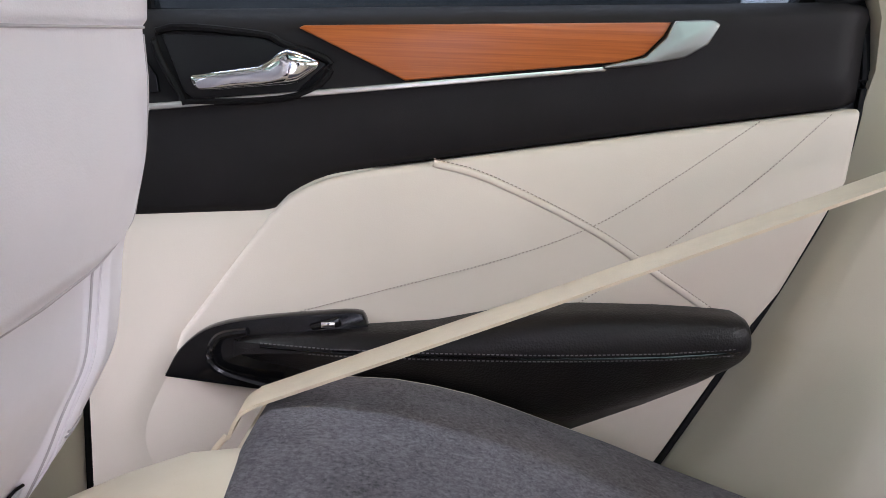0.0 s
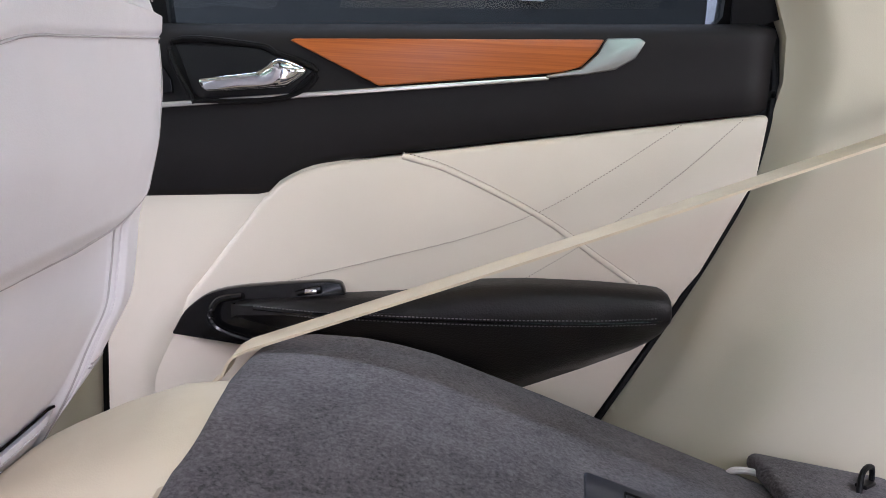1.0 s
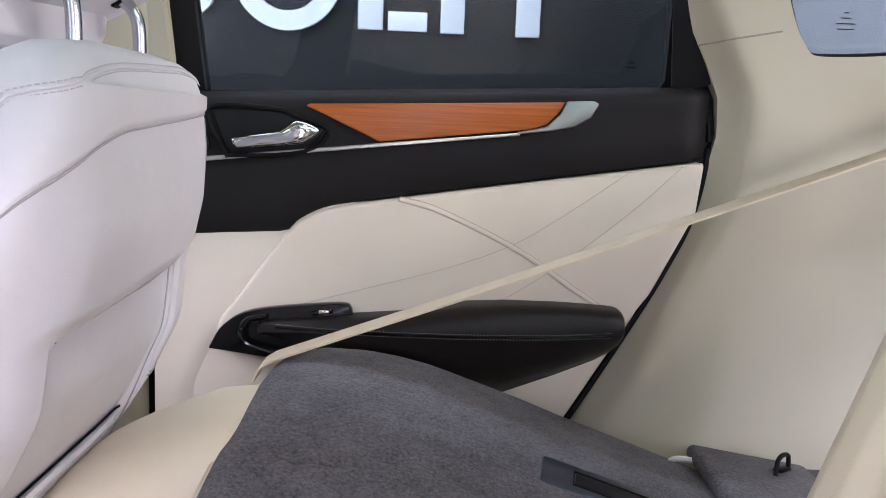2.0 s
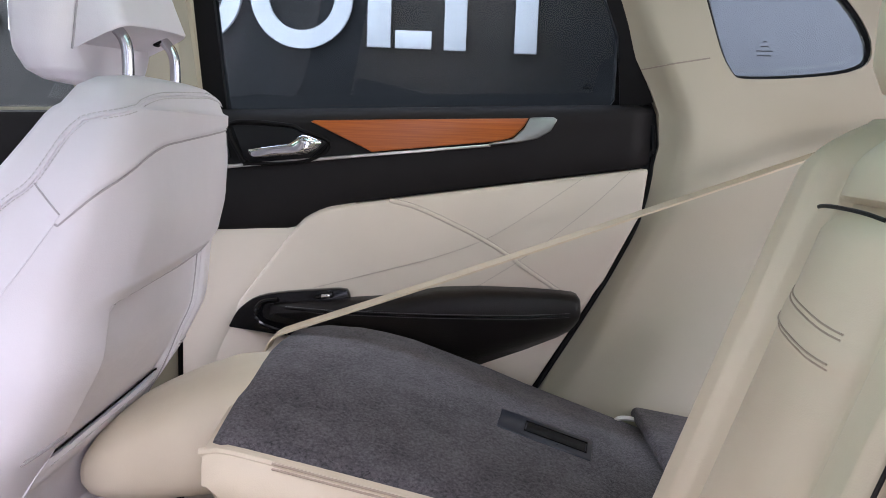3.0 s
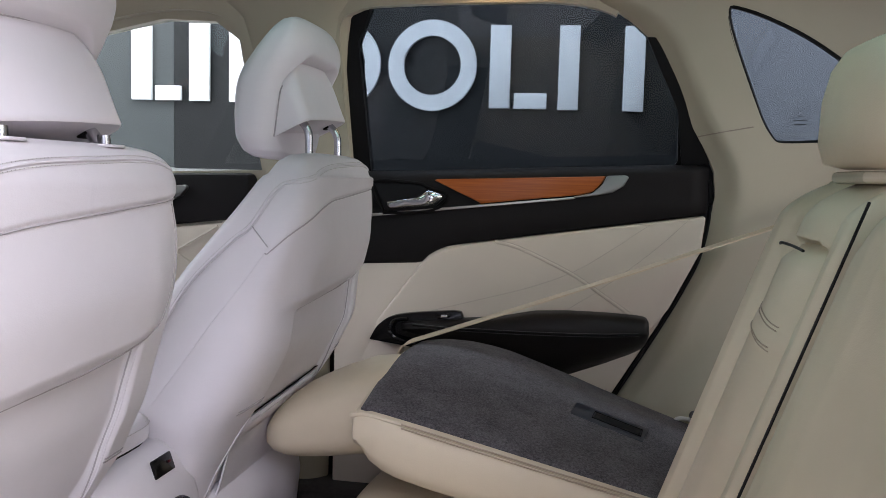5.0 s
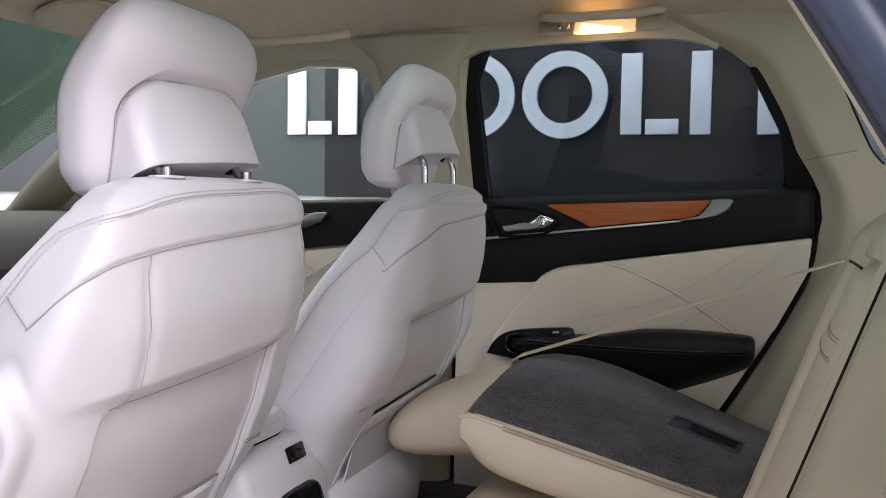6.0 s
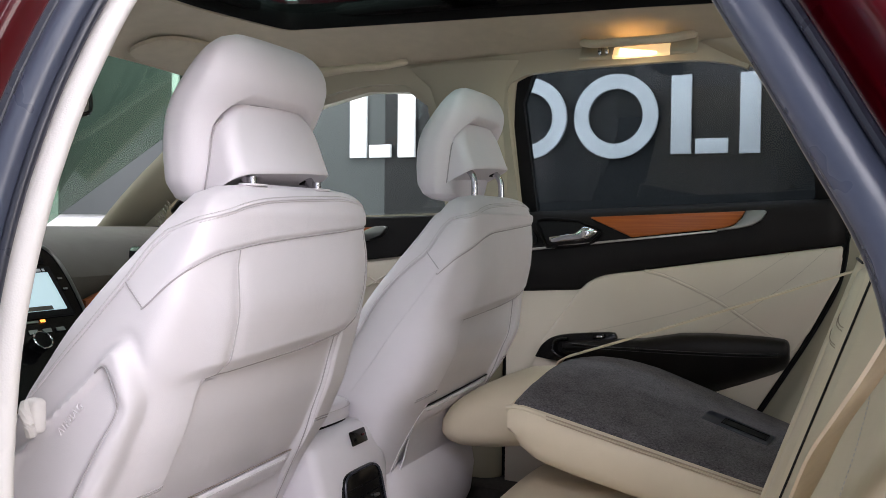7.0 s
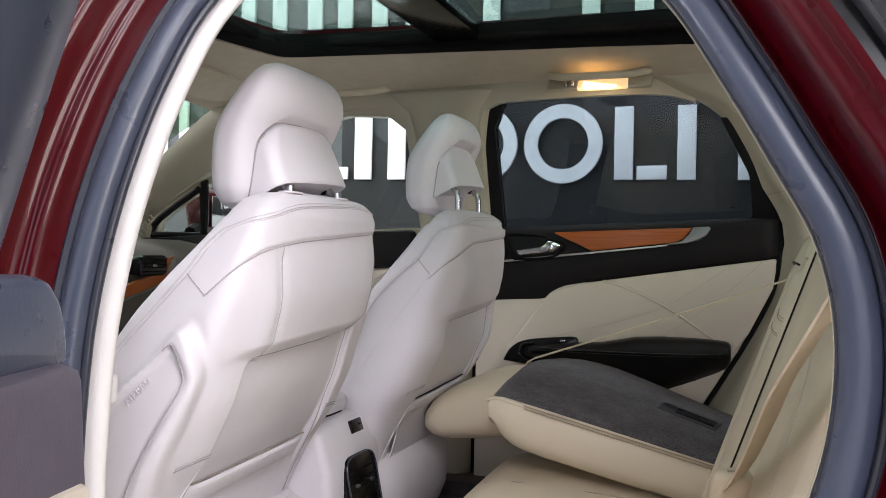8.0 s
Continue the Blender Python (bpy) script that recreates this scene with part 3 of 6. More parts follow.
# the padded insert below the black band
INSERT = [(p[0], p[1] - 0.002) for p in SEAMLINE[2:]] + [(0.402, 0.94), (0.347, 0.825), (0.315, 0.78), (0.14, 0.70), (-0.10, 0.70), (-0.262, 0.745), (-0.255, 0.768)]
part("leather_insert", prism(INSERT, 0.786, 0.83, 0.007, segments=3), PANEL, rd, "padded ivory leather insert with crossing stitch lines")
Y_IN = 0.7845
seam = spline([(-0.007, Y_IN, 0.946), (0.05, Y_IN, 0.931), (0.153, Y_IN, 0.884), (0.23, Y_IN, 0.835), (0.292, Y_IN, 0.795)], 8)
part("welt_seam", tube([p + Vector((0, 0.0012, 0)) for p in seam], 0.0036, 10, flat=0.5, up=(0, 1, 0)), PANEL, rd, "", 80)
part("stitching", dashes([p + Vector((0, 0.001, 0.0045)) for p in seam], 0.0026, 0.0018, 0.0006), BROWNTHREAD, rd)
for line in (spline([(-0.135, Y_IN, 0.795), (-0.03, Y_IN, 0.825), (0.07, Y_IN, 0.855), (0.153, Y_IN, 0.889), (0.225, Y_IN, 0.935), (0.31, Y_IN, 0.997)], 8), spline([(0.13, Y_IN, 0.802), (0.215, Y_IN, 0.86), (0.31, Y_IN, 0.938), (0.378, Y_IN, 1.005)], 8)):
    part("stitching", dashes([p + Vector((0, 0.0012, 0)) for p in line], 0.0018, 0.0020, 0.0006), BROWNTHREAD, rd)
part("pocket_ridge", tube(spline([(-0.17, 0.814, 0.885), (-0.22, 0.811, 0.82), (-0.285, 0.810, 0.73), (-0.312, 0.810, 0.655), (-0.285, 0.810, 0.595), (-0.20, 0.811, 0.56), (-0.10, 0.814, 0.54)], 8), 0.040, 24, flat=0.36, up=(0, 1, 0)), PANEL, rd, "", 80)
# wood inlay, its silver tail and the thin bright line
part("wood_inlay", prism([(-0.136, 1.068), (-0.13, 1.0705), (0.212, 1.085), (0.205, 1.072), (0.188, 1.054), (0.165, 1.047), (-0.030, 1.024), (-0.036, 1.023)], 0.7755, 0.80, 0.002), WOOD, rd, "orange-brown glossy wood inlay")
part("silver_tail", prism([(0.214, 1.086), (0.25, 1.088), (0.257, 1.084), (0.247, 1.066), (0.226, 1.053), (0.195, 1.046), (0.150, 1.040), (0.150, 1.0435), (0.188, 1.052), (0.206, 1.070)], 0.772, 0.80, 0.003, segments=3), SATIN, rd, "brushed silver end piece")
part("bright_line", prism([(-0.345, 0.980), (-0.036, 1.016), (0.153, 1.038), (0.153, 1.0425), (-0.036, 1.0215), (-0.345, 0.9865)], 0.7755, 0.80, 0.0012), BRIGHTLINE, rd)
# recess and pull; the recess is a flat plate, black in place of its shade
part("recess_shade", prism([(-0.262, 1.058), (-0.173, 1.0585), (-0.150, 1.050), (-0.110, 1.036), (-0.138, 1.0095), (-0.233, 1.0005), (-0.242, 1.006)], 0.7775, 0.79, 0.001), RUBBER, rd)
part("recess_rim", tube(spline([(x, 0.778, z) for x, z in ((-0.266, 1.0605), (-0.173, 1.061), (-0.149, 1.0525), (-0.106, 1.036), (-0.137, 1.0065), (-0.234, 0.9975), (-0.245, 1.003))], 5, True), 0.0036, 8, closed=True), BLACK, rd)
pull = loft([[(x + (zt - z) * 0.55 * smooth01((-0.19 - x) / 0.03), 0.763 - d * math.copysign(abs(math.cos(a)) ** 0.8, math.cos(a)), z) for a, z in [(a, (zt + zb) / 2 + (zt - zb) / 2 * math.copysign(abs(math.sin(a)) ** 0.72, math.sin(a))) for a in [2 * math.pi * k / 28 for k in range(28)]]]
             for x, zt, zb, d in ((-0.2328, 1.0185, 1.0115, 0.003), (-0.2322, 1.0212, 1.0085, 0.005), (-0.230, 1.0222, 1.0078, 0.0062), (-0.21, 1.0255, 1.0095, 0.0066), (-0.19, 1.0285, 1.0115, 0.0068), (-0.168, 1.0325, 1.0135, 0.0072), (-0.158, 1.040, 1.0145, 0.010), (-0.150, 1.0465, 1.0152, 0.013), (-0.143, 1.0485, 1.016, 0.0145), (-0.134, 1.0465, 1.018, 0.0135), (-0.125, 1.043, 1.0245, 0.010), (-0.117, 1.039, 1.031, 0.005), (-0.1145, 1.0365, 1.0345, 0.002))])
part("door_pull", pull, CHROME, rd, "chrome door pull with a diamond-shaped end", 60)
part("lock_badge", prism([(-0.285, 1.045), (-0.268, 1.02), (-0.266, 1.005), (-0.285, 1.003)], 0.7785, 0.79, 0.001), GLOSSBLACK, rd)


# armrest: deep at the rear, tapering forwards, with a stitched edge
def arm_seam(x):
    return lerp_table([(-0.10, 0.7655), (0.10, 0.769), (0.22, 0.772), (0.31, 0.778)], x)


def armrest():
    loops = []
    for x, zt, zb, out in ((-0.205, 0.762, 0.742, 0.012), (-0.19, 0.772, 0.735, 0.026), (-0.10, 0.781, 0.715, 0.045), (0.0, 0.790, 0.700, 0.056), (0.08, 0.807, 0.680, 0.06), (0.143, 0.811, 0.672, 0.06), (0.22, 0.811, 0.702, 0.056), (0.275, 0.809, 0.726, 0.053), (0.296, 0.807, 0.738, 0.050), (0.303, 0.804, 0.745, 0.047), (0.3065, 0.799, 0.752, 0.042), (0.3082, 0.790, 0.762, 0.032)):
        zm = arm_seam(x) - 0.001
        prof = [(0.79, zt), (0.79 - out * 0.62, zt), (0.79 - out * 0.84, zt - 0.003), (0.79 - out * 0.95, zt - 0.010), (0.79 - out, min(zt - 0.016, zm + 0.014)), (0.79 - out, zm + 0.004), (0.79 - out * 0.98, zm), (0.79 - out * 0.93, zm - 0.004), (0.79 - out * 0.62, (zm + zb) / 2), (0.79 - out * 0.30, (zm + 3 * zb) / 4), (0.795, zb), (0.80, zb)]
        loops.append([(x, y, z) for y, z in prof])
    return loft(loops)


part("armrest", armrest(), BLACKLEATHER, rd, "black leather armrest with a double stitched edge", 60)
part("armrest_seam", tube([(x, 0.7895 - lerp_table([(-0.19, 0.026), (-0.10, 0.045), (0.0, 0.056), (0.08, 0.06), (0.143, 0.06), (0.22, 0.056), (0.285, 0.0515), (0.312, 0.04)], x), arm_seam(x)) for x in [-0.17 + 0.466 * i / 46 for i in range(47)]], 0.0011, 6), GLOSSBLACK, rd)
for dz in (0.0035, -0.0035):
    line = [(x, 0.7898 - (1.0 if dz > 0 else 0.955) * lerp_table([(-0.19, 0.026), (-0.10, 0.045), (0.0, 0.056), (0.08, 0.06), (0.143, 0.06), (0.22, 0.056), (0.285, 0.0515), (0.312, 0.04)], x), arm_seam(x) + dz) for x in [-0.17 + 0.466 * i / 46 for i in range(47)]]
    part("stitching", dashes(line, 0.0026, 0.0018, 0.0007), ARMTHREAD, rd)
part("switch_bezel", prism([(p[0], p[1]) for p in spline([(-0.268, 0.728, 0), (-0.247, 0.762, 0), (-0.205, 0.785, 0), (-0.10, 0.798, 0), (-0.072, 0.798, 0)], 5)] + [(-0.068, 0.790), (-0.064, 0.770), (-0.17, 0.716)], 0.772, 0.79, 0.003), GLOSSBLACK, rd, "black switch panel at the armrest's front")
part("pull_cup", tube(spline([(-0.185, 0.768, 0.778), (-0.212, 0.765, 0.772), (-0.219, 0.762, 0.752), (-0.205, 0.762, 0.737), (-0.15, 0.760, 0.722)], 6), 0.004, 8), GLOSSBLACK, rd)
part("window_switch", prism([(-0.125, 0.786), (-0.095, 0.795), (-0.092, 0.786), (-0.12, 0.781)], 0.764, 0.775, 0.002), GLOSSBLACK, rd, "small window switch with a bright edge")
part("switch_edge", box((0.014, 0.004, 0.006), (-0.105, 0.763, 0.788), 0.001), CHROME, rd)

# window of the rear door: frame and privacy glass
W_OUT = [(-0.34, 1.075), (-0.342, 1.37), (-0.29, 1.435), (0.12, 1.44), (0.25, 1.42), (0.315, 1.355), (0.38, 1.20), (0.43, 1.08)]
W_IN = [(-0.285, 1.085), (-0.288, 1.34), (-0.255, 1.405), (0.0, 1.412), (0.13, 1.410), (0.225, 1.394), (0.284, 1.345), (0.345, 1.215), (0.352, 1.12), (0.34, 1.10)]
part("window_frame", cut(wall_piece(W_OUT, 0.0, 0.03), W_IN, 0.4, 1.1), RUBBER, rd, "black window frame")
part("edge_cover", wall_piece([(0.276, 1.345), (0.302, 1.345), (0.340, 1.29), (0.374, 1.22), (0.418, 1.12), (0.36, 1.10), (0.342, 1.215)], 0.0165, 0.004), RUBBER, rd)
part("window_glass", wall_piece([(-0.315, 1.07), (-0.315, 1.36), (-0.28, 1.418), (0.13, 1.42), (0.23, 1.402), (0.292, 1.348), (0.355, 1.21), (0.36, 1.13), (0.35, 1.07)], -0.012, 0.004), TINT, rd, "dark privacy glass")
# black slab between panel and quarter trim, standing for the gap's shadow
gap_out = [(p.x + 0.012, p.z) for p in GAP]
gap_in = [(p.x - 0.035, p.z) for p in reversed(GAP)]
part("door_gap_shade", prism(gap_out + gap_in, 0.815, 0.83), RUBBER, rd, "black strip for the shadow in the door gap")
part("seal_lip", tube([(p.x - 0.001, 0.8125, p.z) for p in GAP if p.z < 1.09], 0.0042, 8), RUBBER, rd)
# small maker's marks on the glass, as bars
for i, w in enumerate((0.006, 0.014)):
    part("glass_mark", box((w, 0.001, 0.0022), (0.305, side_y(1.14 - 0.006 * i) + 0.008, 1.143 - 0.006 * i)), RUBBER, rd)

# ---- far front door ----
F_OUT = [(-1.56, 1.03), (-1.47, 1.125), (-1.18, 1.285), (-0.90, 1.40), (-0.70, 1.43), (-0.53, 1.42), (-0.48, 1.38), (-0.475, 1.05)]
F_IN = [(-1.455, 1.05), (-1.425, 1.100), (-1.335, 1.150), (-1.25, 1.190), (-1.15, 1.240), (-0.97, 1.318), (-0.85, 1.36), (-0.70, 1.386), (-0.585, 1.380), (-0.540, 1.345), (-0.53, 1.08)]


def front_door(mirror, label):
    """A closed front door; mirror: on the near side."""
    f = near if mirror else (lambda y: y)
    d = thing("front_door", (-0.95, f(0.80), 0.40), label, "car door", "front doors")

    def slab_(outline, y0, y1, bevel):
        return prism(outline, min(f(y0), f(y1)), max(f(y0), f(y1)), bevel)

    part("lower_panel", slab_([(-1.56, 0.40), (-1.56, 0.98), (-0.53, 1.04), (-0.53, 0.40)], 0.81, 0.86, 0.006), PANEL, d)
    part("leather_insert", slab_([(-1.25, 0.90), (-0.9, 0.93), (-0.545, 0.972), (-0.545, 0.79), (-1.25, 0.76)], 0.795, 0.83, 0.007), PANEL, d, "padded ivory leather insert")
    part("outer_skin", slab_([(-1.60, 0.33), (-1.60, 1.02), (-0.41, 1.072), (-0.41, 0.33)], 0.868, 0.89, 0.004), RED, d, "deep red outer skin")
    part("upper_trim", slab_([(-1.56, 0.86), (-0.9, 0.935), (-0.545, 0.976), (-0.545, 1.073), (-1.2, 1.055), (-1.56, 1.035)], 0.785, 0.86, 0.012), DOORTRIM, d, "grained black upper trim")
    part("silver_tail", slab_([(-0.80, 1.012), (-0.72, 1.042), (-0.69, 1.044), (-0.684, 1.038), (-0.70, 1.018), (-0.74, 1.004), (-0.80, 1.0)], 0.770, 0.80, 0.003), SATIN, d, "brushed silver end piece")
    part("wood_inlay", slab_([(-1.15, 0.965), (-0.80, 1.002), (-0.725, 1.04), (-1.15, 1.022)], 0.777, 0.80, 0.002), WOOD, d, "orange-brown wood inlay")
    part("armrest", slab_([(-1.2, 0.70), (-1.2, 0.765), (-0.60, 0.785), (-0.56, 0.76), (-0.62, 0.66)], 0.735, 0.82, 0.012), BLACKLEATHER, d)
    for ln in (((-0.90, 0.79, 0.80), (-0.75, 0.79, 0.88), (-0.62, 0.79, 0.955)), ((-0.80, 0.79, 0.935), (-0.68, 0.79, 0.87), (-0.57, 0.79, 0.80))):
        part("welt_seam", tube(spline([(x, f(y), z) for x, y, z in ln], 6), 0.0028, 6), PANEL, d)
    bm = cut(wall_piece(F_OUT, 0.0, 0.03), F_IN, 0.4, 1.1)
    gl = wall_piece([(-1.465, 1.03), (-1.43, 1.107), (-1.15, 1.250), (-0.97, 1.330), (-0.85, 1.37), (-0.70, 1.395), (-0.55, 1.39), (-0.52, 1.35), (-0.515, 1.03)], -0.012, 0.004)
    for b in (bm, gl):
        for v in b.verts:
            v.co.y = f(v.co.y)
    part("window_frame", bm, BEIGE, d, "beige window frame")
    part("pane_frame", tube([(x, f(side_y(z) - 0.012), z) for x, z in ((-1.458, 1.050), (-1.452, 1.082), (-1.418, 1.106), (-1.335, 1.150), (-1.250, 1.192), (-1.236, 1.190), (-1.262, 1.052))], 0.011, 8, closed=True), RUBBER, d, "black frame round the small pane")
    part("divider", tube([(x, f(side_y(z) - 0.012), z) for x, z in ((-1.262, 1.045), (-1.245, 1.12), (-1.222, 1.218))], 0.012, 8), RUBBER, d, "black divider bar before the small pane")
    part("window_glass", gl, GLASS, d, "clear window glass")
    return d


front_door(False, "closed front door with black upper trim and ivory leather")
front_door(True, "closed front door on the driver's side, ivory and black")

# ---- front seats ----
def inside(poly, x, z):
    """Distance into a closed (x, z) outline; negative outside it."""
    best, hit = 1e9, False
    for (x0, z0), (x1, z1) in zip(poly, poly[1:] + poly[:1]):
        dx, dz = x1 - x0, z1 - z0
        t = max(0.0, min(1.0, ((x - x0) * dx + (z - z0) * dz) / (dx * dx + dz * dz)))
        best = min(best, math.hypot(x - x0 - t * dx, z - z0 - t * dz))
        if (z0 > z) != (z1 > z) and x < x0 + (z - z0) * dx / dz:
            hit = not hit
    return best if hit else -best


PAD_RIM = [(p[0], p[1]) for p in spline([(-0.30, 0.70, 0), (-0.20, 0.776, 0), (-0.148, 0.826, 0), (-0.100, 0.868, 0), (-0.074, 0.899, 0), (-0.054, 0.912, 0), (-0.039, 0.900, 0), (-0.030, 0.868, 0), (-0.033, 0.832, 0), (-0.056, 0.775, 0), (-0.088, 0.712, 0), (-0.155, 0.575, 0)], 4)] + [(-0.30, 0.50)]
PAD_INNER = [(p[0], p[1]) for p in spline([(-0.30, 0.665, 0), (-0.185, 0.776, 0), (-0.095, 0.858, 0), (-0.068, 0.884, 0), (-0.056, 0.876, 0), (-0.047, 0.850, 0), (-0.050, 0.828, 0), (-0.072, 0.788, 0), (-0.113, 0.714, 0), (-0.18, 0.58, 0)], 4)] + [(-0.30, 0.50)]
SEAT_WIDE = [(0.50, 0.250), (0.70, 0.255), (0.83, 0.247), (0.90, 0.237), (0.96, 0.222), (1.0, 0.208), (1.04, 0.188), (1.066, 0.172), (1.082, 0.152), (1.092, 0.120), (1.097, 0.066)]
SHOULDER = [(1.03, 0.190), (1.05, 0.188), (1.065, 0.186), (1.077, 0.180), (1.085, 0.171), (1.091, 0.157), (1.095, 0.136), (1.097, 0.105)]
SEAT_DEEP = [(0.50, 0.12), (0.70, 0.105), (0.84, 0.085), (0.95, 0.060), (1.05, 0.042), (1.08, 0.032), (1.092, 0.022), (1.097, 0.010)]
SQUARE = 4.6
LEVEL = 0.06        # the seams climb a little towards the far side


PIPING_NEAR = [(-0.235, 0.785), (-0.170, 0.861), (-0.116, 0.921), (-0.071, 0.977), (-0.046, 1.018), (-0.028, 1.036)]
PIPING_FAR = [(-0.205, 0.775), (-0.164, 0.830), (-0.118, 0.905), (-0.064, 0.963), (-0.036, 0.988), (-0.013, 1.031), (0.002, 1.048)]


def soft_table(table, v, reach=0.012):
    return sum(lerp_table(table, v + reach * k) for k in (-1, -0.5, 0, 0.5, 1)) / 5


class SeatShape:
    """A padded backrest: rounded sections by height, with its panels, band and pocket in relief."""

    def __init__(self, px, py, profile, grow, up, padded, piping, wing):
        self.px, self.py, self.profile, self.grow, self.up, self.padded = px, py, profile, grow, up, padded
        self.piping, self.wing = piping, wing
        self.back = 0.0 if padded else 0.028
        self.front_edge = sorted((z, dx) for dx, z in piping)

    def band_z(self, s, dx):
        """The band's lower edge: level across the back, dipping to a knee on one flank."""
        zb = lerp_table([(-1.0, 1.010), (-0.9, 1.018), (-0.67, 1.024), (-0.4, 1.028), (0.9, 1.031)], s)
        if s < -0.5:
            knee = min(zb, lerp_table([(-0.090, 1.001), (-0.036, 0.961), (-0.024, 0.972), (-0.010, 0.986), (0.006, 1.001), (0.018, 1.013), (0.026, 1.024)], dx - self.back))
            zb += (knee - zb) * smooth01((-0.5 - s) / 0.4)
        return zb

    def on_band(self, fx, fy, extra):
        """A point on the band's edge, at fractions of the section's depth and width."""
        z = 1.02
        for _ in range(8):
            w, d, mid = self.size(z)
            z = self.band_z(fy, mid + fx * d - self.px) + self.up + LEVEL * fy * w
        return self.at(fx * d, fy * w, z, extra)

    def size(self, z):
        zc = z - self.up
        w = soft_table(SEAT_WIDE, zc) if zc < 1.06 else lerp_table(SEAT_WIDE, zc)
        d = lerp_table(SEAT_DEEP, zc)
        rear = soft_table(self.profile, min(zc, 1.06)) + self.grow
        mid = self.px + rear - lerp_table(SEAT_DEEP, min(zc, 1.06)) - self.grow / 2
        return w, d + (self.grow / 2 if zc < 1.06 else 0.0), mid

    def shoulder(self, z, w):
        """The shoulder away from the doorway is fuller."""
        zc = z - self.up
        return max(1.0, lerp_table(SHOULDER, zc) / w) if zc > 1.03 else 1.0

    def relief(self, x, y, z, s, c):
        zf = z - LEVEL * (y - self.py) - self.up
        r = abs(s)
        dx = x - self.px
        d = 0.0
        # band over the top, dipping towards the front on one flank
        zb = self.band_z(s, dx)
        forward = max(smooth01((dx - lerp_table(self.front_edge, z - self.up) - 0.004) / 0.010), smooth01((c - 0.3) / 0.5))
        d += (0.0012 + 0.0018 * smooth01(c / 0.8)) * smooth01((zf - zb) / 0.006) * smooth01((1.10 - zf) / 0.03) * forward
        if c > 0.3:
            # full upper panel rolling under at the pocket, recessed panel below it
            inner = 1 - smooth01((r - 0.585) / 0.055)
            edge = 0.866 + 0.010 * smooth01((s - 0.4) / 0.3)
            d += 0.011 * smooth01((zf - edge) / 0.022) * smooth01((1.03 - zf) / 0.10) * (1 - smooth01((r - 0.55) / 0.35))
            d -= 0.014 * inner * (1 - smooth01((zf - edge + 0.003) / 0.006))
            # shallow valley along the upright seam
            line = lerp_table([(0.866, -0.50), (0.93, -0.54), (0.972, -0.59), (1.024, -0.65)], zf)
            if self.padded and 0.86 < zf < 1.028:
                d -= 0.0030 * math.exp(-((s - line) / 0.05) ** 2) * smooth01((1.022 - zf) / 0.02)
        if self.padded and s < -0.6 and zf < 0.95:
            a, b = inside(PAD_RIM, dx, z), inside(PAD_INNER, dx, z)
            d += 0.017 * smooth01((a + 0.002) / 0.014) - 0.010 * smooth01((b + 0.005) / 0.014) - 0.003 * math.exp(-((a + 0.006) / 0.007) ** 2)
        return d

    def lift(self, x, y, z, X, Y, w, d, extra):
        gx = math.copysign((abs(X) / d) ** (SQUARE - 1) / d, X)
        gy = math.copysign((abs(Y) / w) ** (SQUARE - 1) / w, Y)
        g = math.hypot(gx, gy) or 1.0
        k = self.relief(x, y, z, Y / w, X / d) + extra
        return (x + k * gx / g, y + k * gy / g, z)

    def at(self, X, Y, z, extra=0.0):
        w, d, mid = self.size(z)
        x = mid + X
        wide = self.shoulder(z, w) if Y > 0 else 1.0
        if X < 0:
            x -= self.wing * abs(Y / w) ** 3 * smooth01((1.088 + self.up - z) / 0.17) * smooth01(-X / d / 0.5)
        return self.lift(x, self.py + Y * wide, z, X, Y, w, d, extra)

    def settle(self, p, extra):
        """A point near the top brought onto the surface at its own height."""
        if p.z - self.up < 1.030:
            return p
        w, d, mid = self.size(p.z)
        X, Y = p.x - mid, p.y - self.py
        if Y > 0:
            Y /= self.shoulder(p.z, w)
        k = ((abs(X) / d) ** SQUARE + (abs(Y) / w) ** SQUARE) ** (1 / SQUARE)
        return p.lerp(Vector(self.at(X / k, Y / k, p.z, extra)), smooth01((p.z - self.up - 1.030) / 0.02))

    def ring(self, z, count):
        w, d, _ = self.size(z)
        p = 2 / SQUARE
        fine = [(d * math.copysign(abs(math.cos(a)) ** p, math.cos(a)), w * math.copysign(abs(math.sin(a)) ** p, math.sin(a))) for a in [math.pi * (2 * i / 720 - 1) for i in range(721)]]
        run = [0.0]
        for a, b in zip(fine, fine[1:]):
            run.append(run[-1] + math.hypot(b[0] - a[0], b[1] - a[1]))
        out, j = [], 0
        for i in range(count):
            t = run[-1] * i / count
            while run[j + 1] < t:
                j += 1
            f = (t - run[j]) / max(1e-9, run[j + 1] - run[j])
            out.append(self.at(fine[j][0] + f * (fine[j + 1][0] - fine[j][0]), fine[j][1] + f * (fine[j + 1][1] - fine[j][1]), z))
        return out

    def rear(self, s, zf, extra=0.0):
        """A point on the rear face; s from -1 to 1 across it, zf by the seams' level."""
        z = zf + self.up
        for _ in range(3):
            w, d, _m = self.size(z)
            z = zf + self.up + LEVEL * s * w
        s = max(-0.9995, min(0.9995, s))
        return self.at(d * (1 - abs(s) ** SQUARE) ** (1 / SQUARE), s * w, z, extra)

    def flank(self, dx, z, extra=0.0, sign=-1):
        """A point on one side, dx behind the headrest's posts."""
        w, d, _m = self.size(z)
        last = None
        for i in range(121):
            X = d * (0.999 - 1.998 * i / 120)
            p = self.at(X, sign * w * (1 - (abs(X) / d) ** SQUARE) ** (1 / SQUARE), z, extra)
            e = p[0] - self.px - dx
            if last is not None and last[0] >= 0 > e:
                X = last[1] + (X - last[1]) * last[0] / (last[0] - e)
